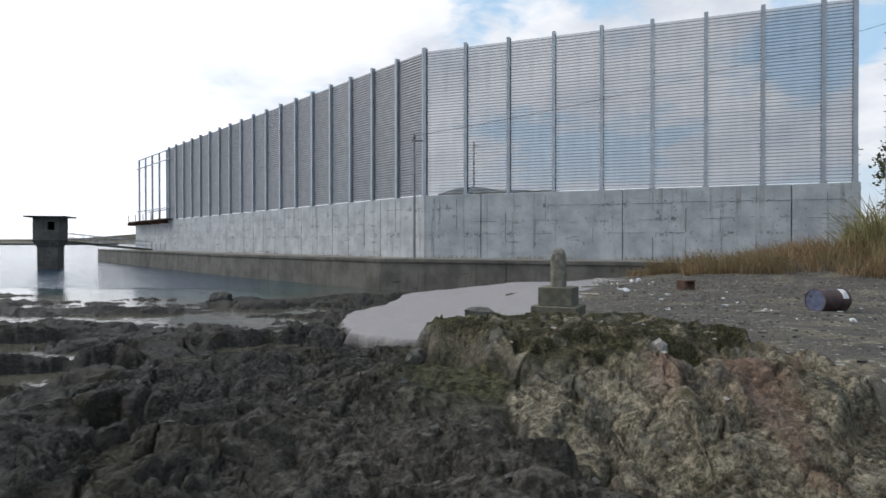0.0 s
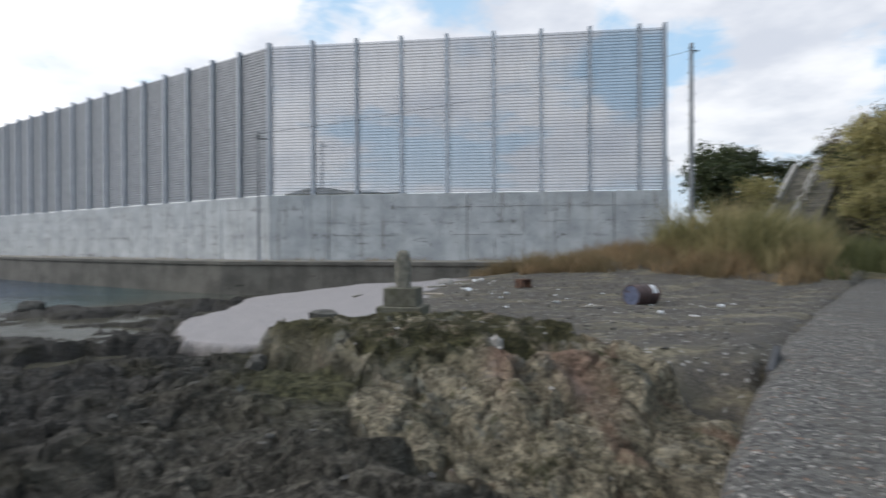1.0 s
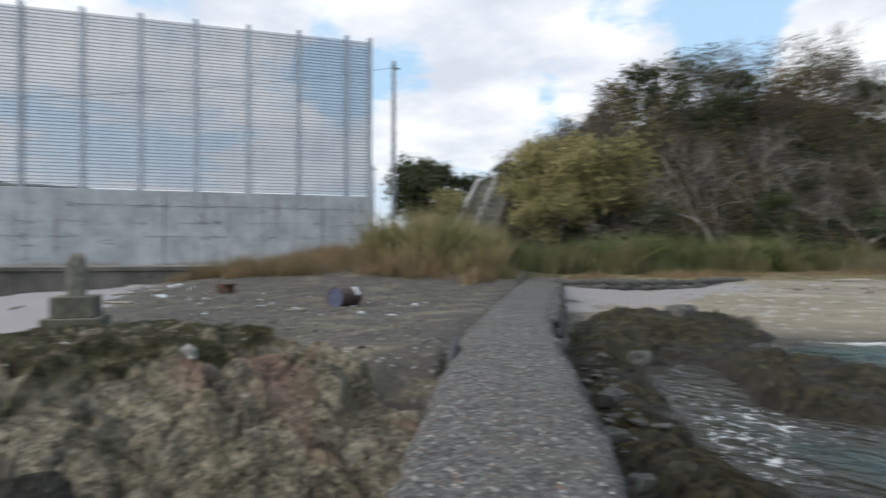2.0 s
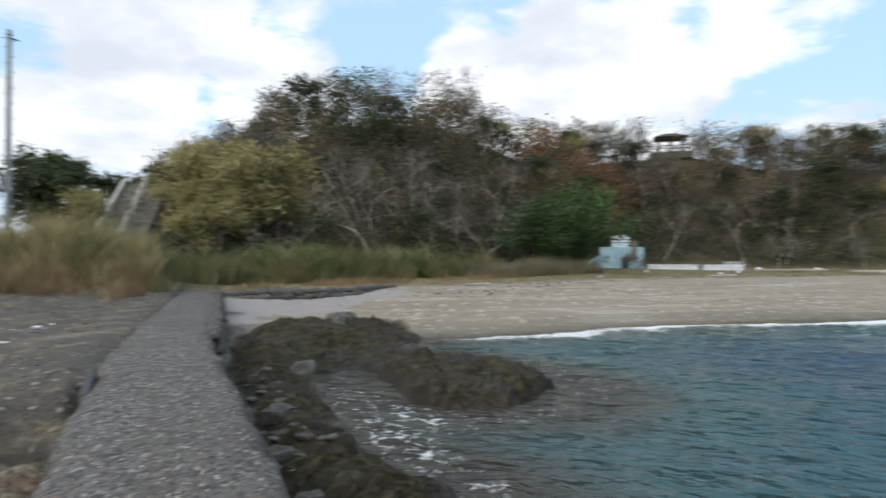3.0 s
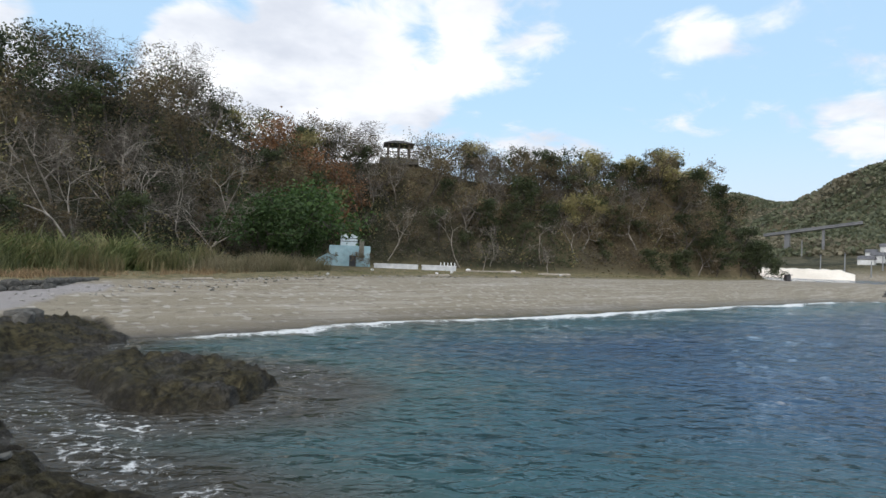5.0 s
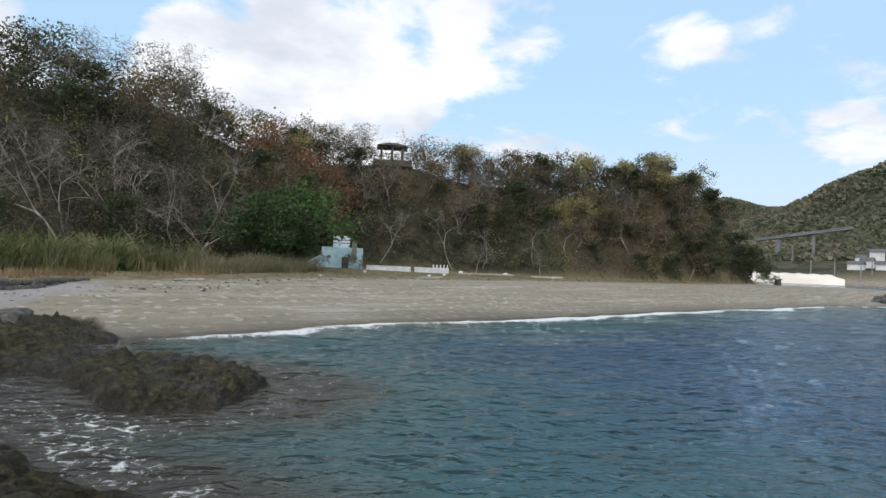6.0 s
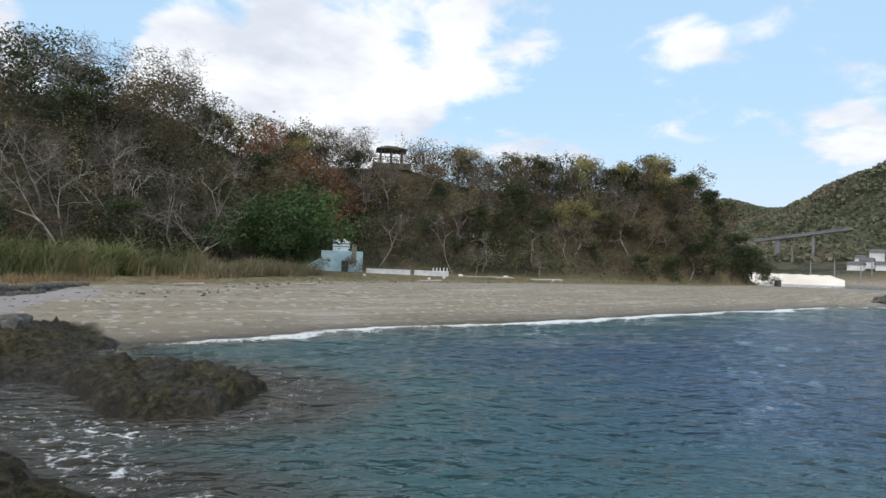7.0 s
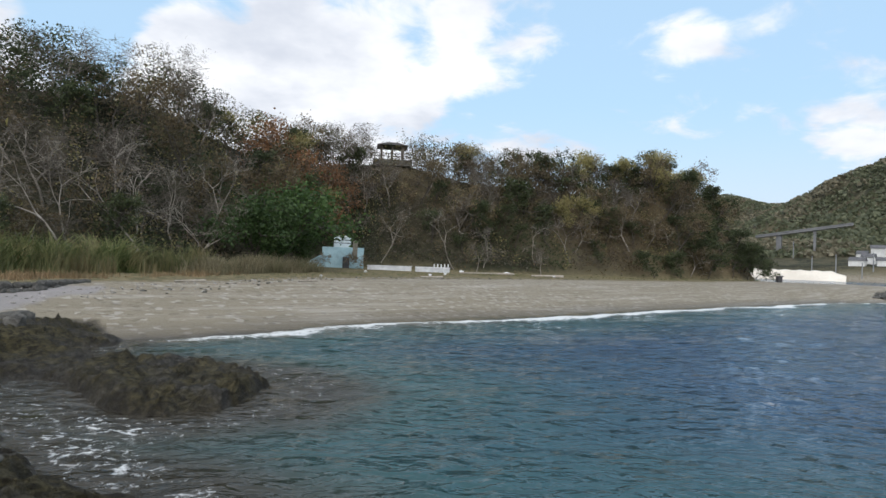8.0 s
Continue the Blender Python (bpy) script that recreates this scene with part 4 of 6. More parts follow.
def wall_run(name, start, way, joints, label):
    """Cast concrete wall of bays with open joints and a coping edge."""
    base = thing(name, Matrix.Translation((*start, 0)) @ Matrix.Rotation(facing(way), 4, "Z"), label, "wall", kind="structure")
    for a, b in zip(joints, joints[1:]):
        bm = block((b - a - 0.05, 0.5, WALL_TOP + 1.0), ((a + b) / 2, 0.25 if name == "wall_east" else -0.25, -1.0), 0.03)
        part("wall_panel", bm, M_WALL, base)
    return base


wall_run("wall_east", CORNER, RIGHT_WAY, [0, 3.95, 12.8, 21.64, 24.85], "weathered grey concrete wall with dark stains")
wall_run("wall_west", CORNER, LEFT_WAY, [0, 5.27, 9.76, 14.79, 20.9, 25.6, 30.5, 35.3, 40.2, 45.0, 49.75, 55.6, 61.0, 67.0, 73.0], "pale concrete wall along the water")


def formwork_lines(parent_name, length, out, uprights):
    """Raised fins of old formwork, as thin stained ribs on the wall face along the board joints."""
    base = bpy.data.objects[parent_name]
    for z in (2.16, 2.95, 3.92):
        k = 0.2
        while k < length - 1.0:
            run = random.uniform(0.6, 2.4)
            if random.random() < 0.40:
                bm = block((min(run, length - k), 0.02, random.uniform(0.010, 0.022)), (k + run / 2, out * 0.012, z + random.uniform(-0.025, 0.025)), 0.004)
                part("formwork_rib", bm, M_GRIME, base, "stained rib")
            k += run + random.uniform(0.1, 0.9)
    for k in uprights:
        z = 0.62
        while z < 4.3:
            run = random.uniform(0.5, 1.5)
            if random.random() < 0.6:
                part("formwork_rib", block((random.uniform(0.016, 0.035), 0.02, min(run, 4.6 - z)), (k + random.uniform(-0.02, 0.02), out * 0.012, z), 0.004), M_GRIME, base, "stained rib")
            z += run + random.uniform(0.05, 0.4)
    # tie-bolt holes, two to a board
    for k, j in zip(uprights, uprights[1:]):
        for z in (1.7, 2.55, 3.45):
            for t in (0.3, 0.7):
                if random.random() < 0.6:
                    x = k + (j - k) * t
                    part("tie_hole", tube((x, out * 0.001, z), (x, out * 0.012, z), 0.035, sides=8), M_GRIME, base, "dark tie-bolt plug")


formwork_lines("wall_east", 24.8, -1, [0.66, 2.27, 5.61, 8.16, 11.06, 14.49, 16.31, 18.14, 19.91, 23.33])
formwork_lines("wall_west", 30, 1, [1.24, 3.35, 7.4, 12.2, 17.6, 23.0, 28.0])


def yard():
    """Seawall with a deck in front of the tall wall."""
    front = [(-58.0, 104.0), (-20.34, 56.4), (-15.45, 51.0), (-4.3, 39.0), (10.9, 31.3), (19.0, 28.6)]
    base = thing("seawall", Matrix.Identity(4), "dark tide-stained concrete seawall with a weedy deck", "seawall", kind="structure")
    stops = []
    for a, b in zip(front, front[1:]):
        n = max(1, round(math.dist(a, b) / 9))
        stops += [(a[0] + (b[0] - a[0]) * k / n, a[1] + (b[1] - a[1]) * k / n) for k in range(n)]
    stops.append(front[-1])
    for a, b in zip(stops, stops[1:]):
        a, b = Vector(a), Vector(b)
        way = (b - a).normalized()
        back = Vector((-way.y, way.x)) if way.x > 0 else Vector((way.y, -way.x))
        if back.dot(Vector((0.6, 1.0))) < 0:
            back = -back
        a2, b2 = a + way * 0.02, b - way * 0.02
        profile = ((0.0, -2.2), (0.12, -0.2), (0.16, 0.40), (0.06, 0.42), (0.06, 0.60), (0.55, 0.62), (0.55, -2.2))
        bm = bmesh.new()
        ends = [[bm.verts.new((*(p + back * o), z)) for o, z in profile] for p in (a2, b2)]
        k = len(profile)
        for j in range(k):
            bm.faces.new((ends[0][j], ends[0][(j + 1) % k], ends[1][(j + 1) % k], ends[1][j]))
        bm.faces.new(ends[0])
        bm.faces.new(ends[1][::-1])
        bmesh.ops.recalc_face_normals(bm, faces=bm.faces)
        part("seawall_block", bm, M_SEAWALL, base)
    bm = bmesh.new()
    ring = [Vector(p) for p in front] + [Vector((23, 33)), Vector((22, 33.0)), CORNER + Vector((0.3, 0.5)), LEFT_END + Vector((0.3, 0.5))]
    ring = [p + Vector((0.18, 0.38)) if n < len(front) else p for n, p in enumerate(ring)]
    bm.faces.new([bm.verts.new((p.x, p.y, 0.60)) for p in ring])
    done = bmesh.ops.extrude_face_region(bm, geom=bm.faces[:])
    bmesh.ops.translate(bm, vec=(0, 0, -1.5), verts=[v for v in done["geom"] if isinstance(v, bmesh.types.BMVert)])
    bmesh.ops.triangulate(bm, faces=bm.faces[:])
    bmesh.ops.recalc_face_normals(bm, faces=bm.faces)
    part("deck", bm, M_PLATFORM, base, "worn concrete deck")


yard()


def fence_run(name, start, way, bays, pitch, last, out, label, clear):
    """Tall windbreak: steel posts and corrugated perforated sheets between them."""
    base = thing(name, Matrix.Translation((*start, 0)) @ Matrix.Rotation(facing(way), 4, "Z"), label, "fence")
    high = FENCE_TOP - WALL_TOP
    waves = 52
    sheets = {}

    def sheet(width):
        if width not in sheets:
            v, q, rib = [], [], []
            for k in range(waves):
                z0, z1 = WALL_TOP + 0.06 + (high - 0.12) * k / waves, WALL_TOP + 0.06 + (high - 0.12) * (k + 1) / waves
                lip = z0 + (z1 - z0) * 0.22
                for a, b in (((0.02, z0), (-0.022, lip)), ((-0.022, lip), (0.02, z1))):
                    n = len(v)
                    v += [(0.09, -out * a[0], a[1]), (width - 0.09, -out * a[0], a[1]), (width - 0.09, -out * b[0], b[1]), (0.09, -out * b[0], b[1])]
                    q.append((n, n + 1, n + 2, n + 3))
                    rib.append(1 if a[0] > 0 else 0)
            me = mesh_from("sheet", np.array(v), np.array(q), M_PANEL if clear else M_SHEET)
            me.materials.append(M_PANEL_LIP if clear else M_SHEET)
            me.polygons.foreach_set("material_index", np.array(rib, np.int32))
            sheets[width] = me
        return sheets[width]

    post_bm = bmesh.new()
    add_block(post_bm, (0.22, 0.03, high + 0.22), (0, out * 0.16, WALL_TOP + high / 2 + 0.06))
    add_block(post_bm, (0.22, 0.03, high + 0.22), (0, -out * 0.12, WALL_TOP + high / 2 + 0.06))
    add_block(post_bm, (0.03, 0.25, high + 0.22), (0, out * 0.02, WALL_TOP + high / 2 + 0.06))
    add_block(post_bm, (0.34, 0.36, 0.04), (0, out * 0.02, WALL_TOP + 0.025))
    post = part("post", post_bm, M_GALV, base)
    places = [pitch * k for k in range(bays + 1)] + ([pitch * bays + last] if last else [])
    for k in places[1:]:
        other = hung("post", post.data, base)
        other.location = (k, 0, 0)
    for a, b in zip(places, places[1:]):
        ob = hung("sheet", sheet(round(b - a, 3)), base)
        ob.location = (a, 0, 0)
    return base, places[-1]


fence_run("windbreak_fence", CORNER + Vector((0.05, 0.2)), RIGHT_WAY, 8, 2.895, 1.45, -1, "tall grey perforated metal windbreak on a concrete wall", True)
_, far_post = fence_run("windbreak_fence", CORNER + Vector((0.0, 0.25)), LEFT_WAY, 18, 3.11, 0.0, 1, "long grey corrugated windbreak beside the sea", False)


def bare_frame():
    """End bays of the windbreak with no sheets yet, posts and rails only."""
    start = CORNER + LEFT_WAY * (far_post + 1.4)
    base = thing("fence_frame", Matrix.Translation((*start, 0)) @ Matrix.Rotation(facing(LEFT_WAY), 4, "Z"), "bare steel fence frame on rusty brackets", "fence frame")
    for k in range(5):
        part("post", block((0.22, 0.24, FENCE_TOP - WALL_TOP - 0.3), (3.5 * k, -0.2, WALL_TOP + 0.2), 0.02), M_GALV, base)
    for y in (0.1, -1.5):
        part("rail", block((16.4, 0.12, 0.14), (6.0, y, WALL_TOP + 1.6), 0.01), M_GALV, base)
    part("rail", block((16.4, 0.12, 0.14), (6.0, 0.1, FENCE_TOP - 1.6), 0.01), M_GALV, base)
    part("rail", block((17.6, 0.12, 0.14), (5.4, -0.2, FENCE_TOP - 0.2), 0.01), M_GALV, base)
    part("walkway", block((17.5, 1.4, 0.16), (5.6, 0.5, WALL_TOP - 0.05), 0.02), M_RUST, base, "rusty walkway")
    for k in range(5):
        part("bracket", block((0.14, 1.5, 0.5), (4.0 * k - 1.0, 0.5, WALL_TOP - 0.5), 0.02), M_RUST, base, "rusty bracket")
        part("stanchion", tube((4.0 * k - 1, 1.1, WALL_TOP), (4.0 * k - 1, 1.1, WALL_TOP + 1.1), 0.05), M_RUST, base, "rusty stanchion")


bare_frame()


def gate_tower():
    """Concrete intake tower in the water, with its footbridge."""
    base = thing("intake_tower", Matrix.Translation((-45.0, 71.0, 0)) @ Matrix.Rotation(radians(14), 4, "Z"), "dark concrete intake tower standing in the sea", "tower")
    part("shaft", block((2.1, 2.1, 4.2), (0, 0, -3.0), 0.04), M_SEAWALL, base)
    bm = bmesh.new()
    for r, z in ((1.05, 1.15), (1.42, 1.9)):
        for k in range(4):
            a = math.pi / 4 + k * math.pi / 2
            bm.verts.new((r * 1.41 * math.cos(a), r * 1.41 * math.sin(a), z))
    bm.verts.ensure_lookup_table()
    v = list(bm.verts)
    for k in range(4):
        bm.faces.new((v[k], v[(k + 1) % 4], v[4 + (k + 1) % 4], v[4 + k]))
    bm.faces.new(v[:4][::-1])
    bm.faces.new(v[4:])
    part("corbel", bm, M_SEAWALL, base)
    # cabin with a window opening right through it
    for x, y, sx, sy in ((-1.1, 0, 0.5, 2.8), (1.1, 0, 0.5, 2.8)):
        part("cabin_wall", block((sx, sy, 2.6), (x, y, 1.9), 0.02), M_SEAWALL, base)
    for y in (-1.25, 1.25):
        part("cabin_wall", block((1.72, 0.28, 1.2), (0, y, 1.9), 0.02), M_SEAWALL, base)
        part("cabin_wall", block((1.72, 0.28, 0.5), (0, y, 4.0), 0.02), M_SEAWALL, base)
        part("cabin_wall", block((1.0, 0.28, 0.92), (-0.36, y, 3.09), 0.02), M_SEAWALL, base)
    part("roof", block((4.2, 4.0, 0.16), (0, 0, 4.5), 0.03), M_SEAWALL, base, "flat slab roof")
    bridge = thing("footbridge", Matrix.Identity(4), "grey steel footbridge with handrails to the tower", "footbridge")
    a, b = Vector((-43.7, 71.8, 1.75)), Vector((-39.0, 82.0, 0.75))
    way = (b - a).normalized()
    out = Vector((-way.y, way.x, 0)).normalized() * 0.6
    bm = bmesh.new()
    for s in (-1, 1):
        add_tube(bm, a + s * out, b + s * out, 0.14, sides=4)
    part("girder", bm, M_SEAWALL, bridge)
    for s in (-1, 1):
        part("handrail", tube(a + s * out + Vector((0, 0, 1)), b + s * out + Vector((0, 0, 1)), 0.035, sides=6), M_GALV, bridge)
        part("handrail", tube(a + s * out + Vector((0, 0, 0.5)), b + s * out + Vector((0, 0, 0.5)), 0.025, sides=6), M_GALV, bridge)
        for k in range(10):
            p = a + (b - a) * k / 9 + s * out
            part("baluster", tube(p, p + Vector((0, 0, 1)), 0.025, sides=5), M_GALV, bridge)
    rail = thing("guard_rail", Matrix.Identity(4), "low grey pipe guard rail on the seawall deck", "railing")
    for k in range(6):
        p = CORNER + LEFT_WAY * (52 + 2.2 * k) + Vector((-1.2, -1.0))
        part("post", tube((*p, 0.6), (*p, 1.6), 0.05, sides=6), M_GALV, rail)
    p, q = CORNER + LEFT_WAY * 52 + Vector((-1.2, -1.0)), CORNER + LEFT_WAY * 63 + Vector((-1.2, -1.0))
    for z in (1.1, 1.58):
        part("rail", tube((*p, z), (*q, z), 0.04, sides=6), M_GALV, rail)


gate_tower()


# ---- plants ----
def tubes_mesh(name, segs, mat, sides=4):
    """One mesh of tapered limbs from (a, b, r0, r1)."""
    a, b = np.array([s[0] for s in segs]), np.array([s[1] for s in segs])
    r0, r1 = np.array([s[2] for s in segs]), np.array([s[3] for s in segs])
    way = (b - a) / np.maximum(np.linalg.norm(b - a, axis=1, keepdims=True), 1e-6)
    ref = np.where(np.abs(way[:, 2:]) > 0.9, np.array([[1.0, 0, 0]]), np.array([[0, 0, 1.0]]))
    u = np.cross(way, ref)
    u /= np.linalg.norm(u, axis=1, keepdims=True)
    v = np.cross(way, u)
    ang = np.arange(sides) * 2 * np.pi / sides
    ring = np.cos(ang)[None, :, None] * u[:, None] + np.sin(ang)[None, :, None] * v[:, None]
    verts = np.concatenate([a[:, None] + ring * r0[:, None, None], b[:, None] + ring * r1[:, None, None]], 1)
    base = (np.arange(len(segs)) * 2 * sides)[:, None]
    quads = np.stack([np.concatenate([base + k, base + (k + 1) % sides, base + sides + (k + 1) % sides, base + sides + k], 1) for k in range(sides)], 1)
    return mesh_from(name, verts.reshape(-1, 3), quads.reshape(-1, 4), mat)


def leaves_mesh(name, centres, size, mat, rng, droop=0.0, slim=0.6):
    """Many small leaves or sprays, each a folded quad with its own tilt."""
    n = len(centres)
    a = rng.normal(size=(n, 3)) * (1, 1, 0.6)
    a[:, 2] -= droop
    a /= np.linalg.norm(a, axis=1, keepdims=True)
    b = np.cross(a, rng.normal(size=(n, 3)))
    b /= np.maximum(np.linalg.norm(b, axis=1, keepdims=True), 1e-6)
    s = size * rng.uniform(0.55, 1.3, (n, 1))
    c = np.asarray(centres)
    up = np.cross(a, b) * s * 0.18
    verts = np.stack([c - a * s * 0.5, c + b * s * slim * 0.5 + up, c + a * s * 0.5, c - b * s * slim * 0.5 + up], 1)
    return mesh_from(name, verts.reshape(-1, 3), np.arange(4 * n).reshape(-1, 4), mat)


def grow(rng, height, levels=4, kids=3, r=0.13, trunk=0.32, wide=0.75, bend=0.22, rise=0.25):
    segs, ends = [], []

    def limb(p, d, length, rad, lev):
        pieces = 3 if lev >= levels - 1 else 2
        thin = rad * (0.62 if lev else 0.3)
        for k in range(pieces):
            d = d + rng.normal(size=3) * bend
            d[2] += rise * 0.25
            d /= np.linalg.norm(d)
            q = p + d * length / pieces
            segs.append((p, q, rad + (thin - rad) * k / pieces, rad + (thin - rad) * (k + 1) / pieces))
            if lev <= 1:
                ends.append(q)
            p = q
            if lev == 0:
                continue
            if k == pieces - 1 or (lev < levels and rng.random() < 0.35):
                for _ in range(kids if k == pieces - 1 else 1):
                    e = d + rng.normal(size=3) * wide
                    e[2] += rise
                    e /= np.linalg.norm(e)
                    limb(p, e, length * rng.uniform(0.55, 0.78), max(rad * 0.55, 0.012), lev - 1)

    limb(np.zeros(3) - (0, 0, 0.3), np.array([rng.normal() * 0.15, rng.normal() * 0.15, 1.0]), height * trunk, r, levels)
    return segs, np.array(ends)


def tree_proto(name, seed, label, height, bark, leaf, count, size, spread, levels=4, kids=3, wide=0.75, trunk=0.32, lift=0.0, droop=0.0, rise=0.25, slim=0.6, thick=1.0, category="tree", group="trees on the hillside"):
    rng = np.random.default_rng(seed)
    segs, ends = grow(rng, height, levels, kids, (0.020 * height + 0.02) * thick, trunk, wide, 0.22, rise)
    top = max(e[2] for e in ends)
    k = height / max(top, 0.1)
    segs = [(a * k, b * k, r0, r1) for a, b, r0, r1 in segs]
    ends = ends * k
    base = thing(name, Matrix.Identity(4), label, category, group)
    hung("trunk", tubes_mesh("trunk", segs, bark, 3 if len(segs) > 260 else 4), base)
    if count:
        pick = ends[rng.integers(0, len(ends), count)]
        spots = pick + rng.normal(size=(count, 3)) * spread * (1, 1, 0.75)
        spots[:, 2] += lift
        spots = spots[spots[:, 2] > 0.15]
        hung("crown", leaves_mesh("crown", spots, size, leaf, rng, droop, slim), base)
    return base


KINDS = {
    "pale": [tree_proto("tree", 14, "pale bare tree with long crooked limbs", 7.0, M_PALEBARK, L_TWIG, 260, 0.6, 0.4, 5, 2, 0.80, 0.26, rise=0.14, slim=0.05, thick=0.60),
             tree_proto("tree", 15, "light grey leafless tree with spreading limbs", 6.2, M_PALEBARK, L_TWIG, 240, 0.6, 0.4, 5, 2, 0.85, 0.28, rise=0.12, slim=0.05, thick=0.55)],
    "bare": [tree_proto("tree", 11, "bare grey deciduous tree with fine winter twigs", 7.2, M_WOODY, L_TWIG, 950, 0.85, 0.42, 4, 3, slim=0.05),
             tree_proto("tree", 12, "leafless pale-barked tree on the slope", 6.4, M_WOODY, L_TWIG, 850, 0.80, 0.45, 4, 3, 0.85, slim=0.05),
             tree_proto("tree", 13, "bare tree with few clinging brown leaves", 6.0, M_DARKBARK, L_BROWN, 700, 0.17, 0.2, 4, 3, 0.8)],
    "brown": [tree_proto("tree", 21, "brown-leaved winter tree in the wood", 6.0, M_DARKBARK, L_BROWN, 1400, 0.22, 0.22),
              tree_proto("tree", 22, "dull russet tree among bare ones", 5.4, M_WOODY, L_BROWN, 1400, 0.22, 0.24, wide=0.9)],
    "dark": [tree_proto("tree", 31, "dark evergreen tree with dense leaves", 6.2, M_DARKBARK, L_DARK, 1700, 0.27, 0.20),
             tree_proto("tree", 32, "broad dark-green evergreen tree", 5.2, M_DARKBARK, L_DARK, 1700, 0.27, 0.22, wide=0.9)],
    "olive": [tree_proto("tree", 41, "olive-yellow bushy tree with drooping sprays", 5.4, M_DARKBARK, L_OLIVE, 1700, 0.44, 0.42, droop=0.7, slim=0.22),
              tree_proto("tree", 42, "olive-green scrub tree on the slope", 4.6, M_WOODY, L_OLIVE, 1700, 0.40, 0.4, slim=0.25)],
    "orange": [tree_proto("tree", 51, "tree with rusty orange autumn leaves", 5.2, M_WOODY, L_ORANGE, 1300, 0.25, 0.6)],
    "green": [tree_proto("bush", 61, "bright green leafy bush at the wood's edge", 4.4, M_DARKBARK, L_GREEN, 3400, 0.19, 0.36, 4, 3, 1.0, 0.16, category="bush", group="bushes at the wood's edge")],
    "pine": [tree_proto("pine_tree", 71, "dark flat-topped pine on the ridge", 7.4, M_DARKBARK, L_DARK, 1100, 0.30, 0.20, 4, 3, 0.9, 0.5, 0.1, rise=0.05, category="pine tree")],
}
used = set()


def plant(kind, x, y, scale=1.0, variant=None, z=None, tilt=0.0):
    rng = RNG
    ob = KINDS[kind][rng.integers(len(KINDS[kind])) if variant is None else variant]
    m = Matrix.Translation((x, y, (ground_at(x, y) if z is None else z) - 0.05)) @ Matrix.Rotation(radians(tilt), 4, Vector((0.86, 0.5, 0))) @ Matrix.Rotation(rng.uniform(0, 6.28), 4, "Z") @ Matrix.Diagonal((scale * rng.uniform(0.9, 1.1), scale * rng.uniform(0.9, 1.1), scale, 1))
    if ob.name not in used:
        used.add(ob.name)
        ob.matrix_basis = m
    else:
        copy_thing(ob, m)


def near_stairs(x, y):
    sx, sy = STAIR_TOP.x - STAIR_FOOT.x, STAIR_TOP.y - STAIR_FOOT.y
    t = ((x - STAIR_FOOT.x) * sx + (y - STAIR_FOOT.y) * sy) / (sx * sx + sy * sy)
    off = ((x - STAIR_FOOT.x) * sy - (y - STAIR_FOOT.y) * sx) / math.hypot(sx, sy)
    return -0.5 < t < 1.1 and -2.9 < off < 2.9


def wood():
    gx, gy = np.meshgrid(np.arange(27, 128, 4.15), np.arange(-68, 62, 4.15))
    px = (gx + RNG.uniform(-1.5, 1.5, gx.shape)).reshape(-1)
    py = (gy + RNG.uniform(-1.5, 1.5, gy.shape)).reshape(-1)
    d = inside_by(px, py, HILL)
    ground = land_height(px, py)[0]
    tone = fbm(px / 9, py / 9, 3, 0.5, 77)
    for x, y, dd, z, t in zip(px, py, d, ground, tone):
        if not 0.4 < dd < (26 if x < 64 else 17) or near_stairs(x, y) or (x < 0.80 * y and x < 38) or x + 0.35 * y > 118 or (x < 42 and y > 20 and dd > 17) or math.dist((x, y), (93, 0)) < 4 or math.dist((x, y), (74, 5)) < 6:
            continue
        roll = RNG.random() + 0.25 * t
        if y < -40:
            kind = "dark" if roll < 0.55 else "brown" if roll < 0.75 else "bare" if roll < 0.88 else "olive"
        elif x < 40 and y > 34:
            kind = "dark" if roll < 0.6 else "olive"
        elif x < 45 and y > 21 and x < 1.4 * y:
            kind = "olive" if roll < 0.70 else "bare" if roll < 0.9 else "brown"
        else:
            kind = "bare" if roll < 0.52 else "brown" if roll < 0.76 else "olive" if roll < 0.86 else "dark"
        size = RNG.uniform(0.75, 1.2) * (0.8 if x < 44 else 1.0) * (1.0 if dd > 3 else 0.85) * (1.0 if x < 62 or dd < 8 or y < -36 else 0.74 if y > -6 else 0.55)
        plant(kind, x, y, size, z=z)


wood()
# a second, taller rank on the steep face behind the beach
for k in range(110):
    t = k / 109
    x, y = lerp_line([(66, 13), (79.5, 8), (81, -6), (85, -22), (93, -42), (101, -57)], t)
    inward = RNG.uniform(1.0, 12.0)
    x, y = x + inward * 0.93 + RNG.uniform(-0.8, 0.8), y + inward * 0.35 + RNG.uniform(-0.8, 0.8)
    if math.dist((x, y), (93, 0)) > 4.5 and math.dist((x, y), (88, 0)) > 4 and inside_by(np.array([x]), np.array([y]), HILL)[0] > 0.5:
        pick = RNG.random()
        plant("bare" if pick < 0.36 else "brown" if pick < 0.66 else "olive" if pick < 0.80 else "dark", x, y, RNG.uniform(0.85, 1.2))
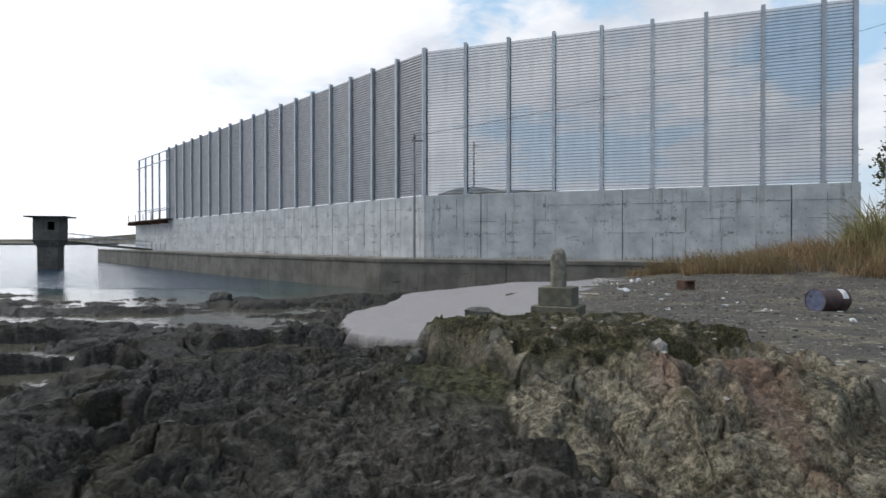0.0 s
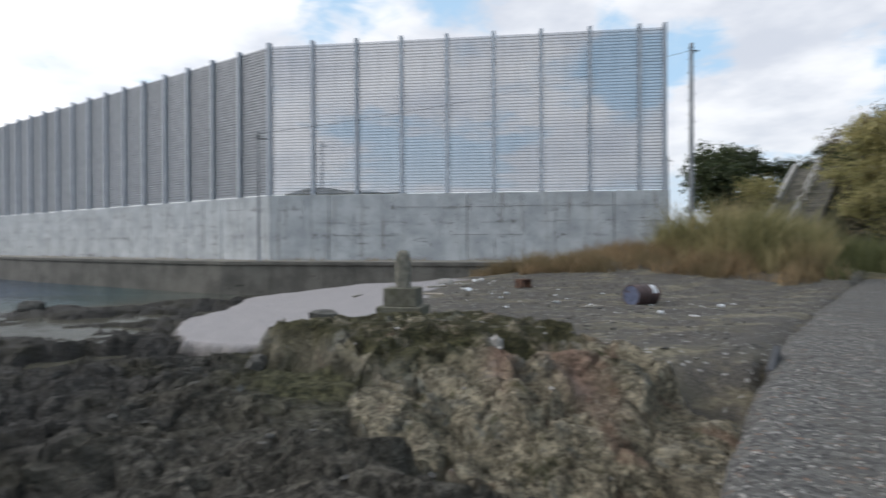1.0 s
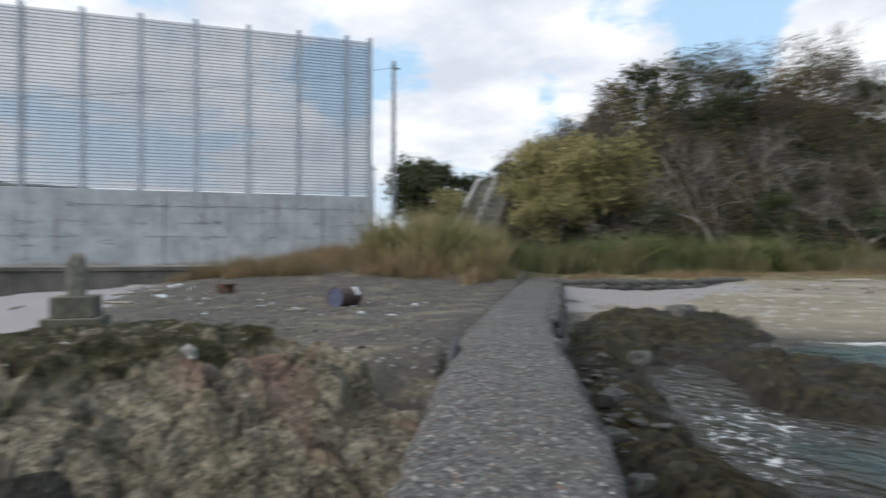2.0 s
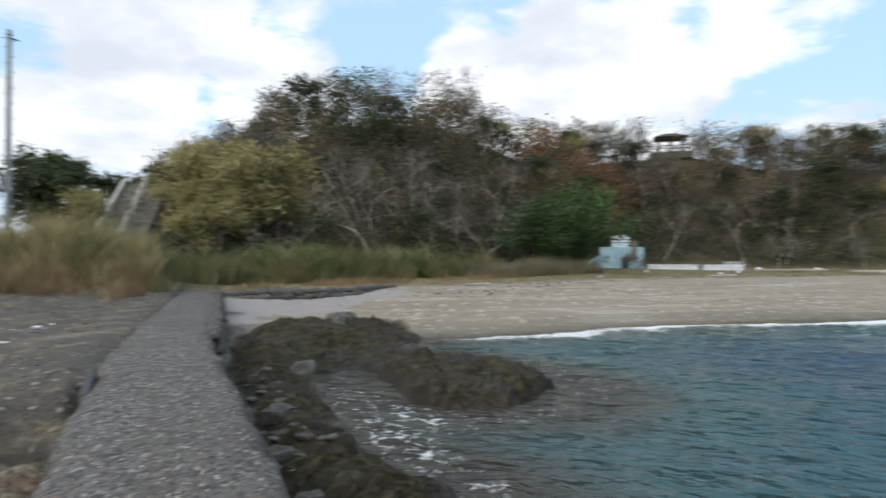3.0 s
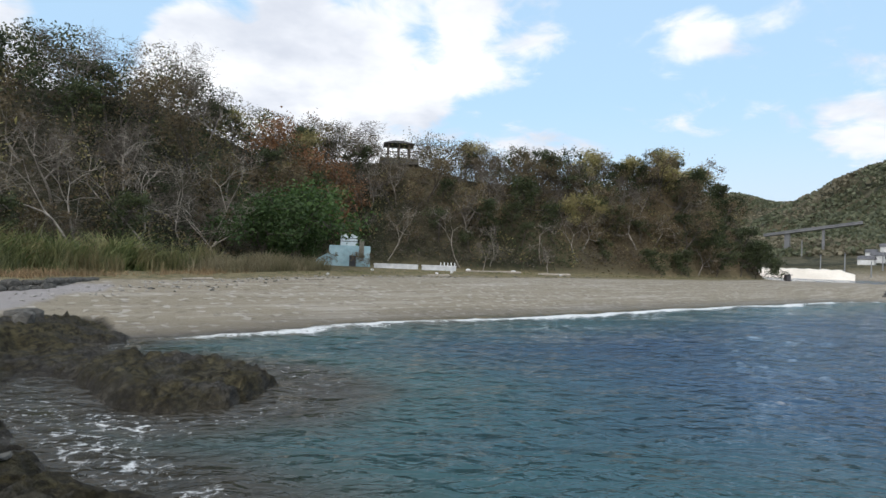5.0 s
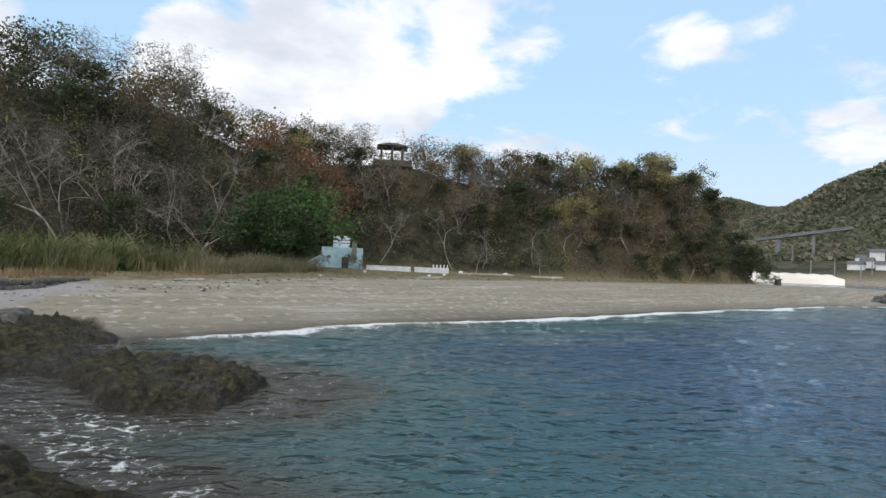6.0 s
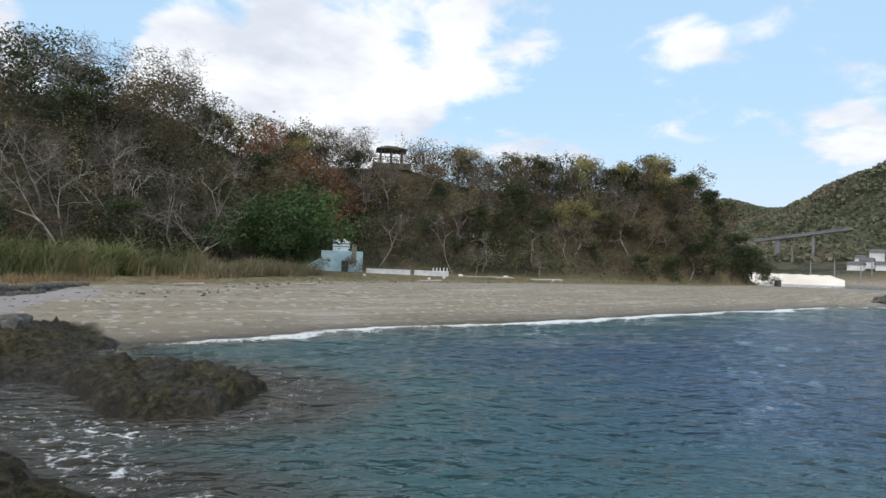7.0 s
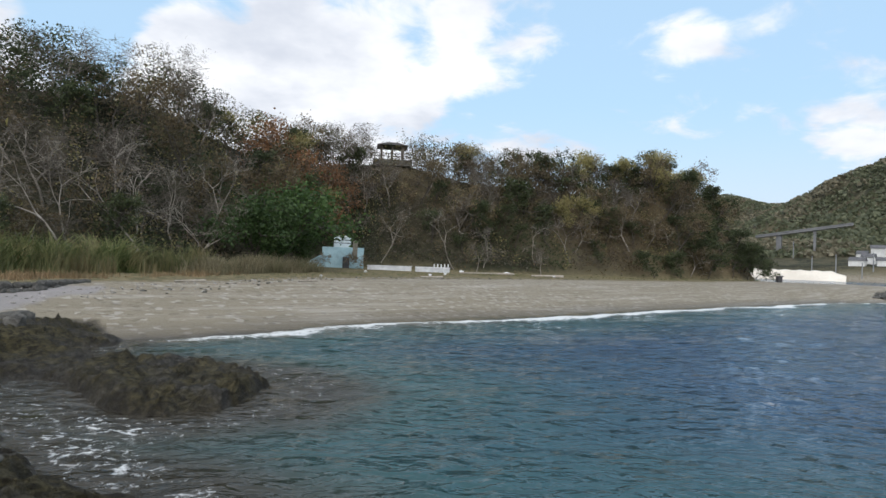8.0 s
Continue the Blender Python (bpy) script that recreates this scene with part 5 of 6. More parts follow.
# trees that stand out along the ridge and the wood's edge
for kind, x, y, size in (("dark", 53, 31.5, 1.15), ("dark", 57, 25.5, 1.3), ("bare", 56, 24, 1.35), ("bare", 66, 22, 1.1), ("bare", 88, 8.5, 1.15), ("bare", 92, -6.5, 0.9),
                         ("pine", 94, -22.5, 1.0), ("pine", 95.5, -26.5, 1.05), ("pine", 93, -18.5, 0.9), ("pine", 100, -42.5, 1.0), ("dark", 93, -37.5, 0.9), ("bare", 97, -47, 0.95),
                         ("orange", 72, 12.5, 1.25), ("orange", 76, 9.5, 1.15), ("orange", 79, 11, 1.3), ("orange", 78, 14, 1.3), ("orange", 81.5, 8.5, 1.2), ("bare", 77, -11.0, 1.0), ("bare", 80, -20, 0.95), ("bare", 58, 15.5, 1.1), ("bare", 49, 20.5, 1.15),
                         ("dark", 33.4, 40.4, 1.3), ("dark", 34.0, 42.6, 1.6), ("dark", 34.2, 42.0, 1.75), ("dark", 36.4, 42.5, 1.6), ("dark", 31.8, 38.6, 0.9), ("dark", 33.0, 39.2, 1.2), ("dark", 38.2, 42.0, 1.3), ("olive", 29.4, 35.2, 0.7), ("olive", 36, 30.3, 1.25), ("olive", 38, 28.6, 1.35), ("olive", 40, 27.2, 1.4), ("olive", 37.8, 31.8, 1.25), ("olive", 35.2, 28.6, 1.05), ("olive", 40.4, 30, 1.3), ("olive", 34, 30.5, 0.85)):
    plant(kind, x, y, size)
# evergreens that close the headland's end down to the beach
for kind, x, y, size in (("dark", 90.5, -44, 0.85), ("brown", 92.5, -46.5, 0.9), ("dark", 95, -49, 1.1), ("dark", 97, -53, 1.0), ("dark", 99.5, -56, 1.15), ("dark", 102, -59, 1.1), ("dark", 104, -62, 0.95), ("dark", 105.5, -64, 0.75), ("dark", 101, -55, 1.3), ("dark", 88, -39, 0.8),
                         ("dark", 99, -48, 1.2), ("dark", 102, -51.5, 1.15), ("dark", 97.5, -51, 1.25), ("dark", 94.5, -45.5, 1.2), ("dark", 104.5, -57, 1.1), ("dark", 100, -58.5, 1.0), ("dark", 103, -61.5, 0.9), ("brown", 93, -43, 1.1), ("dark", 106, -63, 0.8), ("dark", 98, -45.5, 1.1), ("dark", 101.5, -47, 1.1), ("brown", 96, -42.5, 1.1)):
    plant(kind, x, y, size)
for x, y, size in ((58.2, 11.0, 1.65), (56.4, 10.2, 0.9), (61.2, 9.6, 1.25), (58.8, 9.4, 0.62), (61.0, 8.0, 0.5)):
    plant("green", x, y, size)
for x, y, size in ((91, -44, 0.7), (94, -50, 0.75), (97.5, -56, 0.8), (101, -61, 0.8), (105, -64.5, 0.8)):
    plant("dark", x, y, size, 1)

for x, y in ((70.6, 4.3), (71.0, 2.9), (70.2, 6.6)):
    plant("brown", x, y, 0.3)
# pale trees that lean out over the reeds
for x, y, size, tilt in ((41.5, 20.3, 1.1, -58), (46.5, 17.6, 1.15, -50), (50.5, 15.6, 1.0, 45), (37.5, 22.0, 1.0, -62), (54, 14.8, 1.0, -35)):
    plant("pale", x, y, size, None, None, tilt)
for x, y, size in ((48.5, 19.0, 1.15), (44.5, 20.6, 1.0), (52.5, 17.2, 1.2), (56, 16.4, 1.1), (64.5, 13.6, 0.95), (73.5, 10.5, 1.1), (79.5, -9.0, 1.0), (81, -12.5, 0.9), (83.5, -20, 0.95), (86, -26.5, 0.9), (78.8, 1.0, 0.9), (88, 9.0, 1.1), (39, 23.5, 0.9), (50.5, 21, 1.2), (66, 23, 1.05)):
    plant("pale", x, y, size)


def undergrowth():
    n = 60000
    x, y = RNG.uniform(27, 128, n), RNG.uniform(-68, 58, n)
    d = inside_by(x, y, HILL)
    keep = (d > -0.6) & (d < 22) & (x + 0.35 * y < 116)
    x, y = x[keep], y[keep]
    off = np.array([near_stairs(a, b) for a, b in zip(x, y)])
    x, y = x[~off], y[~off]
    z = land_height(x, y)[0] + RNG.uniform(0.0, 1.5, len(x)) ** 1.4
    tone = fbm(x / 6, y / 6, 3, 0.5, 90) + RNG.normal(size=len(x)) * 0.25
    for mat, mask, label in ((L_BROWN, tone < -0.05, "brown undergrowth and fallen leaves on the slope"), (L_DARK, tone > 0.22, "dark evergreen undergrowth on the slope"), (L_TWIG, (tone >= -0.05) & (tone <= 0.22), "dead grey brushwood on the slope")):
        me = leaves_mesh("undergrowth", np.stack([x, y, z], -1)[mask], 0.42, mat, RNG, 0.0, 0.5)
        tagged(new("undergrowth", me), label, "undergrowth", kind="stuff")


def thicket():
    """The close, shoulder-high scrub between the trees: many twigs and leaves gathered under an uneven top."""
    n = 560000
    x, y = RNG.uniform(29, 112, n), RNG.uniform(-66, 52, n)
    d = inside_by(x, y, HILL)
    keep = (RNG.random(n) < np.where(d > 8, 1.0, 0.75)) & (d > 0.3) & (d < np.where(x < 64, 25, 17)) & (x + 0.35 * y < 114)
    x, y, d = x[keep], y[keep], d[keep]
    off = np.array([near_stairs(a, b) or math.dist((a, b), (74, 5)) < 4.5 or math.dist((a, b), (93, 0)) < 3.5 for a, b in zip(x, y)])
    x, y, d = x[~off], y[~off], d[~off]
    top = (2.4 + 1.8 * ridged(x / 3.4, y / 3.4, 3, 0.55, 57)) * (0.85 + 0.85 * step(d, 6, 12)) * np.clip(0.4 + d / 5, 0, 1) * np.where(x < 42, 0.6, 1.0) * (1 - 0.25 * step(y, -4, -10) * step(y, -42, -36))
    z = land_height(x, y)[0] + np.clip(top, 0.4, 6.2) * RNG.uniform(0, 1, len(x)) ** 0.45
    tone = fbm(x / 4.5, y / 4.5, 3, 0.55, 59) + RNG.normal(size=len(x)) * 0.16 + 0.25 * step(y, -36, -44)
    p = np.stack([x, y, z], -1)
    for mat, mask, size, slim, label in ((L_TWIG, tone < -0.18, 0.75, 0.06, "grey leafless scrub between the trees"), (L_BROWN, (tone >= -0.18) & (tone < 0.20), 0.26, 0.6, "brown-leaved scrub between the trees"),
                                         (L_OLIVE, (tone >= 0.20) & (tone < 0.38), 0.26, 0.55, "olive scrub between the trees"), (L_DARK, tone >= 0.38, 0.26, 0.6, "dark evergreen scrub between the trees")):
        tagged(new("thicket", leaves_mesh("thicket", p[mask], size, mat, RNG, 0.1, slim)), label, "scrub", kind="stuff")


undergrowth()
thicket()


def blades(name, ring, count, high, lean, width, mat, label, clump=1.2, level=None):
    """A stand of grass or reed: tapering, bent blades rooted in the ground."""
    xs, ys = [p[0] for p in ring], [p[1] for p in ring]
    x, y = RNG.uniform(min(xs), max(xs), count * 3), RNG.uniform(min(ys), max(ys), count * 3)
    edge = inside_by(x, y, ring) + 0.7 * fbm(x / 1.5, y / 1.5, 3, 0.5, 12)
    dense = fbm(x / clump, y / clump, 2, 0.5, 33)
    mask = (edge > 0) & (dense > RNG.uniform(-0.9, 0.5, len(x)))
    mask &= inside_by(x, y, JETTY_RING) < -0.1
    x, y, dense = x[mask][:count], y[mask][:count], dense[mask][:count]
    n = len(x)
    z = land_height(x, y)[0] - 0.04 if level is None else np.full(n, level)
    tall = RNG.uniform(high[0], high[1], n) * (1 + 0.3 * dense) * np.clip(0.55 + inside_by(x, y, ring) / 1.6, 0.55, 1)
    ang, face = RNG.uniform(0, 2 * np.pi, n), RNG.uniform(0, 2 * np.pi, n)
    out = np.stack([np.cos(ang), np.sin(ang), 0 * ang], -1) * (RNG.uniform(0.1, lean, n) * tall)[:, None]
    side_way = np.stack([np.cos(face), np.sin(face), 0 * face], -1) * width
    root = np.stack([x, y, z], -1)
    mid = root + out * 0.35 + np.stack([0 * x, 0 * x, tall * 0.6], -1)
    tip = root + out + np.stack([0 * x, 0 * x, tall * RNG.uniform(0.82, 1.0, n)], -1)
    verts = np.stack([root - side_way, root + side_way, mid - side_way * 0.8, mid + side_way * 0.8, tip - side_way * 0.15, tip + side_way * 0.15], 1)
    base = (np.arange(n) * 6)[:, None]
    quads = np.concatenate([base + (0, 1, 3, 2), base + (2, 3, 5, 4)], 1).reshape(-1, 4)
    tagged(new(name, mesh_from(name, verts.reshape(-1, 3), quads, mat)), label, "grass", kind="stuff")


BANK = [(8.8, 30.4), (10.6, 27.2), (15.0, 23.2), (18.5, 19.6), (21.0, 20.3), (25.5, 24.2), (28.5, 29.5), (24, 33), (20, 31.6), (15, 31.8)]
blades("dry_grass", BANK, 17000, (0.4, 1.15), 0.75, 0.016, L_STRAW, "tawny dry grass on a low bank", 1.6)
blades("reeds", [(16.5, 26), (18, 22.5), (21, 21.2), (26, 25), (28.5, 29.5), (26, 34), (22.5, 34), (19, 30)], 8500, (0.9, 2.8), 0.8, 0.026, L_REED, "tall yellow-green reeds above the dry bank", 1.3)
blades("reeds", [(20.5, 20.2), (25.2, 23.4), (28, 29), (31, 26), (33, 23.6), (41, 19.5), (50, 14.2), (48.5, 11.6), (41, 15.6), (34, 19.5), (30, 21.5), (26.5, 21.8)], 15000, (0.7, 1.9), 0.55, 0.026, L_GRASS, "green reeds at the foot of the wooded slope", 1.7)
blades("dry_grass", [(22, 19.4), (27, 20.6), (32, 19.5), (40, 14.8), (47, 10.8), (46, 9.4), (38, 13.2), (30, 17.6), (24, 18.4)], 8000, (0.12, 0.5), 0.8, 0.016, L_STRAW, "short tawny grass along the top of the beach", 1.8)
blades("bamboo_grass", [(30.5, 23.6), (35, 24.4), (42, 20.4), (45.5, 17.8), (43.5, 16.2), (36, 19.8), (31.5, 21.6)], 4200, (1.0, 2.6), 1.3, 0.05, L_BAMBOO, "broad-leaved green bamboo grass at the foot of the slope", 0.8)
blades("pale_grass", [(44, 15.5), (56, 9.6), (58.0, 7.0), (57, 5.6), (52, 8.0), (44, 12.0)], 10000, (0.5, 1.6), 0.8, 0.022, L_PALE, "pale withered grass stand behind the beach", 1.2)
blades("shore_grass", [(44, 10.6), (58, 3.5), (66, -3), (73, -14), (82, -34), (93, -54), (98, -60), (96, -62), (80, -38), (68, -16), (60, -5), (50, 3.5)], 14000, (0.05, 0.32), 0.9, 0.022, L_GRASS, "thin grass strip along the upper beach", 2.2)
blades("stubble", SOIL, 5000, (0.04, 0.22), 1.1, 0.006, L_TWIG, "dead stalks scattered over bare ground", 2.5)
blades("weeds", [(-4.0, 39.9), (-1.6, 41.3), (10, 36.7), (20, 32.7), (19.5, 32.0), (10, 35.6), (-1.4, 40.2)], 2600, (0.08, 0.38), 0.8, 0.014, L_STRAW, "dry weeds along the foot of the concrete wall", 0.9, 0.59)
blades("weeds", [(-3.4, 42), (-24, 67.0), (-24.8, 66.4), (-4.4, 41.6)], 1800, (0.08, 0.4), 0.8, 0.018, L_STRAW, "dry weeds growing along the pale wall", 0.9, 0.59)


# ---- things on the shore ----
def seated(x, y, sink=0.02):
    """Height of the built ground under a place: a ray straight down."""
    deps = bpy.context.evaluated_depsgraph_get()
    hit, at, *_ = scene.ray_cast(deps, Vector((x, y, 3.0)), Vector((0, 0, -1)))
    return (at.z if hit else ground_at(x, y)) - sink


def monument():
    x, y = 2.45, 14.25
    base = thing("stone_monument", Matrix.Translation((x, y, -0.16)) @ Matrix.Rotation(radians(-24), 4, "Z"), "old stone pillar on a two-step pedestal among rocks", "monument")
    part("lower_step", block((1.06, 1.0, 0.38), (0, 0, -0.06), 0.02), M_STONE, base)
    part("upper_step", block((0.78, 0.74, 0.42), (0, 0, 0.32), 0.015), M_STONE, base)
    bm = bmesh.new()
    rings = []
    for r, z in ((0.165, 0.742), (0.175, 1.0), (0.165, 1.35), (0.155, 1.50), (0.12, 1.58), (0.05, 1.62)):
        rings.append([bm.verts.new(((r + 0.012 * random.uniform(-1, 1)) * math.copysign(abs(math.cos(a)) ** 0.55, math.cos(a)), (r + 0.012 * random.uniform(-1, 1)) * math.copysign(abs(math.sin(a)) ** 0.55, math.sin(a)), z + random.uniform(-0.008, 0.008))) for a in [k * math.pi / 8 for k in range(16)]])
    for lo, hi in zip(rings, rings[1:]):
        for k in range(16):
            bm.faces.new((lo[k], lo[(k + 1) % 16], hi[(k + 1) % 16], hi[k]))
    bm.faces.new(rings[-1])
    part("pillar", bm, M_PILLAR, base, "rough weathered granite pillar")


monument()


def drum():
    x, y = 9.35, 15.3
    base = thing("oil_drum", Matrix.Translation((x, y, seated(x, y) + 0.28)) @ Matrix.Rotation(radians(20), 4, "Z"), "rusty dark oil drum lying on the ground", "drum")
    bm = bmesh.new()
    profile = [(-0.44, 0.27), (-0.44, 0.295), (-0.42, 0.295), (-0.41, 0.283), (-0.16, 0.283), (-0.145, 0.297), (-0.13, 0.283), (0.13, 0.283), (0.145, 0.297), (0.16, 0.283), (0.41, 0.283), (0.42, 0.295), (0.44, 0.295), (0.44, 0.27)]
    rings = [[bm.verts.new((px, r * math.cos(k * math.pi / 14), r * math.sin(k * math.pi / 14))) for k in range(28)] for px, r in profile]
    for a, b in zip(rings, rings[1:]):
        for k in range(28):
            bm.faces.new((a[k], a[(k + 1) % 28], b[(k + 1) % 28], b[k]))
    part("shell", bm, M_DRUM, base)
    for s in (-1, 1):
        lid = part("lid", tube((s * 0.425, 0, 0), (s * 0.41, 0, 0), 0.275, sides=28), M_LID, base, "faded blue lid")
        first_lid = lid if s < 0 else first_lid
    bm = bmesh.new()
    vs = [[bm.verts.new((px, -0.288 * math.cos(a), 0.288 * math.sin(a))) for a in [radians(q) for q in range(10, 71, 10)]] for px in (0.17, 0.36)]
    for k in range(6):
        bm.faces.new((vs[0][k], vs[1][k], vs[1][k + 1], vs[0][k + 1]))
    part("paper_label", bm, M_LITTER, base, "torn white paper label")
    part("bung", tube((-0.43, 0.12, 0.1), (-0.445, 0.12, 0.1), 0.035, sides=10), M_RUST, first_lid)


drum()


def post_pole(x, y, z0, z1, r0, r1, label, steps=True):
    base = thing("utility_pole", Matrix.Translation((x, y, z0)), label, "pole")
    part("shaft", tube((0, 0, -0.5), (0, 0, z1 - z0), r0, r1, 12), M_POLE, base)
    if steps:
        z, s = 3.0, 1
        while z < z1 - z0 - 0.5:
            part("step_bolt", tube((s * r1, 0, z), (s * (r1 + 0.2), 0, z), 0.02, sides=5), M_BLACK, base)
            z, s = z + 0.45, -s
    part("band", tube((0, 0, z1 - z0 - 0.35), (0, 0, z1 - z0 - 0.25), r1 + 0.025, sides=12), M_BLACK, base)
    part("arm", block((0.7, 0.08, 0.08), (0.2, 0, z1 - z0 - 0.5), 0.01), M_BLACK, base)
    return base


post_pole(25.4, 35.7, 0.3, 14.7, 0.185, 0.115, "tall grey concrete utility pole beyond the wall's end")
post_pole(-2.0, 38.3, 0.6, 8.35, 0.085, 0.06, "thin dark steel pole on the seawall deck", False)
post_pole(2.75, 60.0, 0.0, 11.4, 0.12, 0.08, "distant utility pole behind the windbreak")
post_pole(38.5, 58.2, 0.5, 10.8, 0.13, 0.09, "distant utility pole behind the yard")


def wire(a, b, sag, r=0.014):
    a, b = Vector(a), Vector(b)
    segs, p = [], a
    for k in range(1, 25):
        t = k / 24
        q = a + (b - a) * t - Vector((0, 0, 4 * sag * t * (1 - t)))
        segs.append((np.array(p), np.array(q), r, r))
        p = q
    tagged(new("power_line", tubes_mesh("power_line", segs, M_BLACK, 3)), "thin black cable slung between poles", "cable")


wire((25.3, 35.6, 14.2), (-2.0, 38.3, 8.2), 0.5)


def stairs():
    way = Vector((STAIR_TOP.x - STAIR_FOOT.x, STAIR_TOP.y - STAIR_FOOT.y))
    run, n = way.length, 35
    base = thing("hill_stairs", Matrix.Translation(STAIR_FOOT) @ Matrix.Rotation(facing(way), 4, "Z"), "old concrete stairs climbing the overgrown slope", "stairs")
    rise, tread = (STAIR_TOP.z - STAIR_FOOT.z) / n, run / n
    for k in range(n):
        part("step", block((tread + 0.03, 2.9, rise + 0.25), (tread * (k + 0.5), 0, rise * k - 0.25), 0.02), M_STEP, base)
    slope = math.atan2(rise, tread)
    tilt = Matrix.Rotation(-slope, 4, "Y")
    for a, b in ((0.02, 0.47), (0.53, 1.0)):
        length = (b - a) * run / math.cos(slope) - 0.2
        m = ((a + b) / 2 * run, 1.5, (a + b) / 2 * n * rise - 0.05)
        part("parapet", block((length, 0.22, 0.55), m, 0.02, tilt), M_RAIL, base, "pale concrete parapet")
        for z in (0.45, 0.85):
            part("handrail", block((length, 0.10, 0.14), (m[0], -0.05, m[2] + z), 0.02, tilt), M_RAIL, base, "white-painted rail")
        for j in range(6):
            t = a + (b - a) * (j + 0.5) / 6
            part("rail_post", block((0.12, 0.12, 1.05), (t * run, -0.05, t * n * rise - 0.05), 0.01), M_RAIL, base, "white-painted rail post")


stairs()


def blue_building():
    base = thing("blue_building", Matrix.Translation((74.0, 5.1, -0.85)) @ Matrix.Rotation(radians(-88), 4, "Z"), "small stepped light-blue concrete building behind the beach", "building")
    part("main_block", block((4.7, 3.0, 3.6), (0, 0, 0), 0.03), M_BLUE, base)
    tower = part("tower", block((1.9, 2.4, 1.2), (-0.15, 0.1, 3.6), 0.03), M_PALEBLUE, base)
    for z in (4.05, 4.4):
        part("tower_band", block((1.96, 2.46, 0.08), (-0.15, 0.1, z), 0.01), M_BLACK, tower, "dark band")
    part("tower_cap", block((2.0, 2.5, 0.14), (-0.15, 0.1, 4.8), 0.02), M_WHITE, tower)
    part("chimney", block((0.55, 0.6, 2.2), (1.35, -1.3, 2.2), 0.02), M_PILLAR, base, "grey square pillar")
    bm = bmesh.new()
    pts = [(-4.5, 0.0), (-4.5, 1.5), (-2.36, 2.75), (-2.36, 0.0)]
    ends = [[bm.verts.new((x, y, z)) for x, z in pts] for y in (-1.3, 1.3)]
    for k in range(4):
        bm.faces.new((ends[0][k], ends[0][(k + 1) % 4], ends[1][(k + 1) % 4], ends[1][k]))
    bm.faces.new(ends[0][::-1])
    bm.faces.new(ends[1])
    bmesh.ops.recalc_face_normals(bm, faces=bm.faces)
    part("ramp", bm, M_BLUE, base)
    part("door", block((0.75, 0.08, 1.9), (0.35, -1.51, 0.6), 0.01), M_BLACK, base, "dark doorway")
    part("ledge", block((2.2, 0.5, 0.9), (1.3, -1.76, 0.0), 0.02), M_PALEBLUE, base)
    for at, size, posts in (((71.6, -0.3), 5.0, 0), ((71.4, -5.2), 3.9, 5)):
        low = thing("low_wall", Matrix.Translation((*at, -0.4)) @ Matrix.Rotation(radians(-88), 4, "Z"), "low whitewashed block wall behind the beach", "low wall", "low white walls")
        part("body", block((size, 0.5, 1.15), (0, 0, 0), 0.03), M_WHITE, low)
        part("coping", block((size + 0.1, 0.6, 0.10), (0, 0, 1.152), 0.02), M_WHITE, low)
        for k in range(posts):
            part("stub", tube((0.2 + 0.4 * k, 0, 1.25), (0.2 + 0.4 * k, 0, 1.62), 0.07, sides=8), M_WHITE, low)


blue_building()


def pavilion():
    x, y = 93.0, -0.1
    base = thing("hilltop_pavilion", Matrix.Translation((x, y, ground_at(x, y) + 0.6)) @ Matrix.Rotation(radians(3), 4, "Z"), "open timber lookout pavilion with a dark hipped roof", "pavilion")
    part("plinth", block((5.6, 5.6, 0.9), (0, 0, -0.9), 0.05), M_STEP, base, "concrete plinth")
    for sx in (-1, 1):
        for sy in (-1, 0, 1):
            part("post", block((0.22, 0.22, 2.25), (1.55 * sx, 1.55 * sy, 0), 0.02), M_PAVPOST, base)
    part("beam", block((3.5, 3.5, 0.14), (0, 0, 2.12), 0.02), M_ROOF, base)
    bm = bmesh.new()
    lo = [bm.verts.new((2.25 * a, 2.25 * b, 2.22)) for a, b in ((-1, -1), (1, -1), (1, 1), (-1, 1))]
    hi = [bm.verts.new((0.7 * a, 0.7 * b, 2.85)) for a, b in ((-1, -1), (1, -1), (1, 1), (-1, 1))]
    for k in range(4):
        bm.faces.new((lo[k], lo[(k + 1) % 4], hi[(k + 1) % 4], hi[k]))
    bm.faces.new(hi)
    bm.faces.new(lo[::-1])
    part("roof", bm, M_ROOF, base, "dark hipped roof")
    for k in range(9):
        part("baluster", block((0.08, 0.08, 0.9), (-2.5, -2.6 + 0.65 * k, 0), 0), M_PAVPOST, base)
    for z in (0.45, 0.85):
        part("rail", block((0.08, 5.4, 0.08), (-2.5, 0, z), 0), M_PAVPOST, base)


pavilion()

# ---- stones ----
STONES = []
for k in range(7):
    bm = boulder((1, 1, 1), k + 1.0, 0.5)
    me = bpy.data.meshes.new("stone")
    bm.to_mesh(me)
    bm.free()
    me.materials.append(M_RUBBLE)
    STONES.append(me)


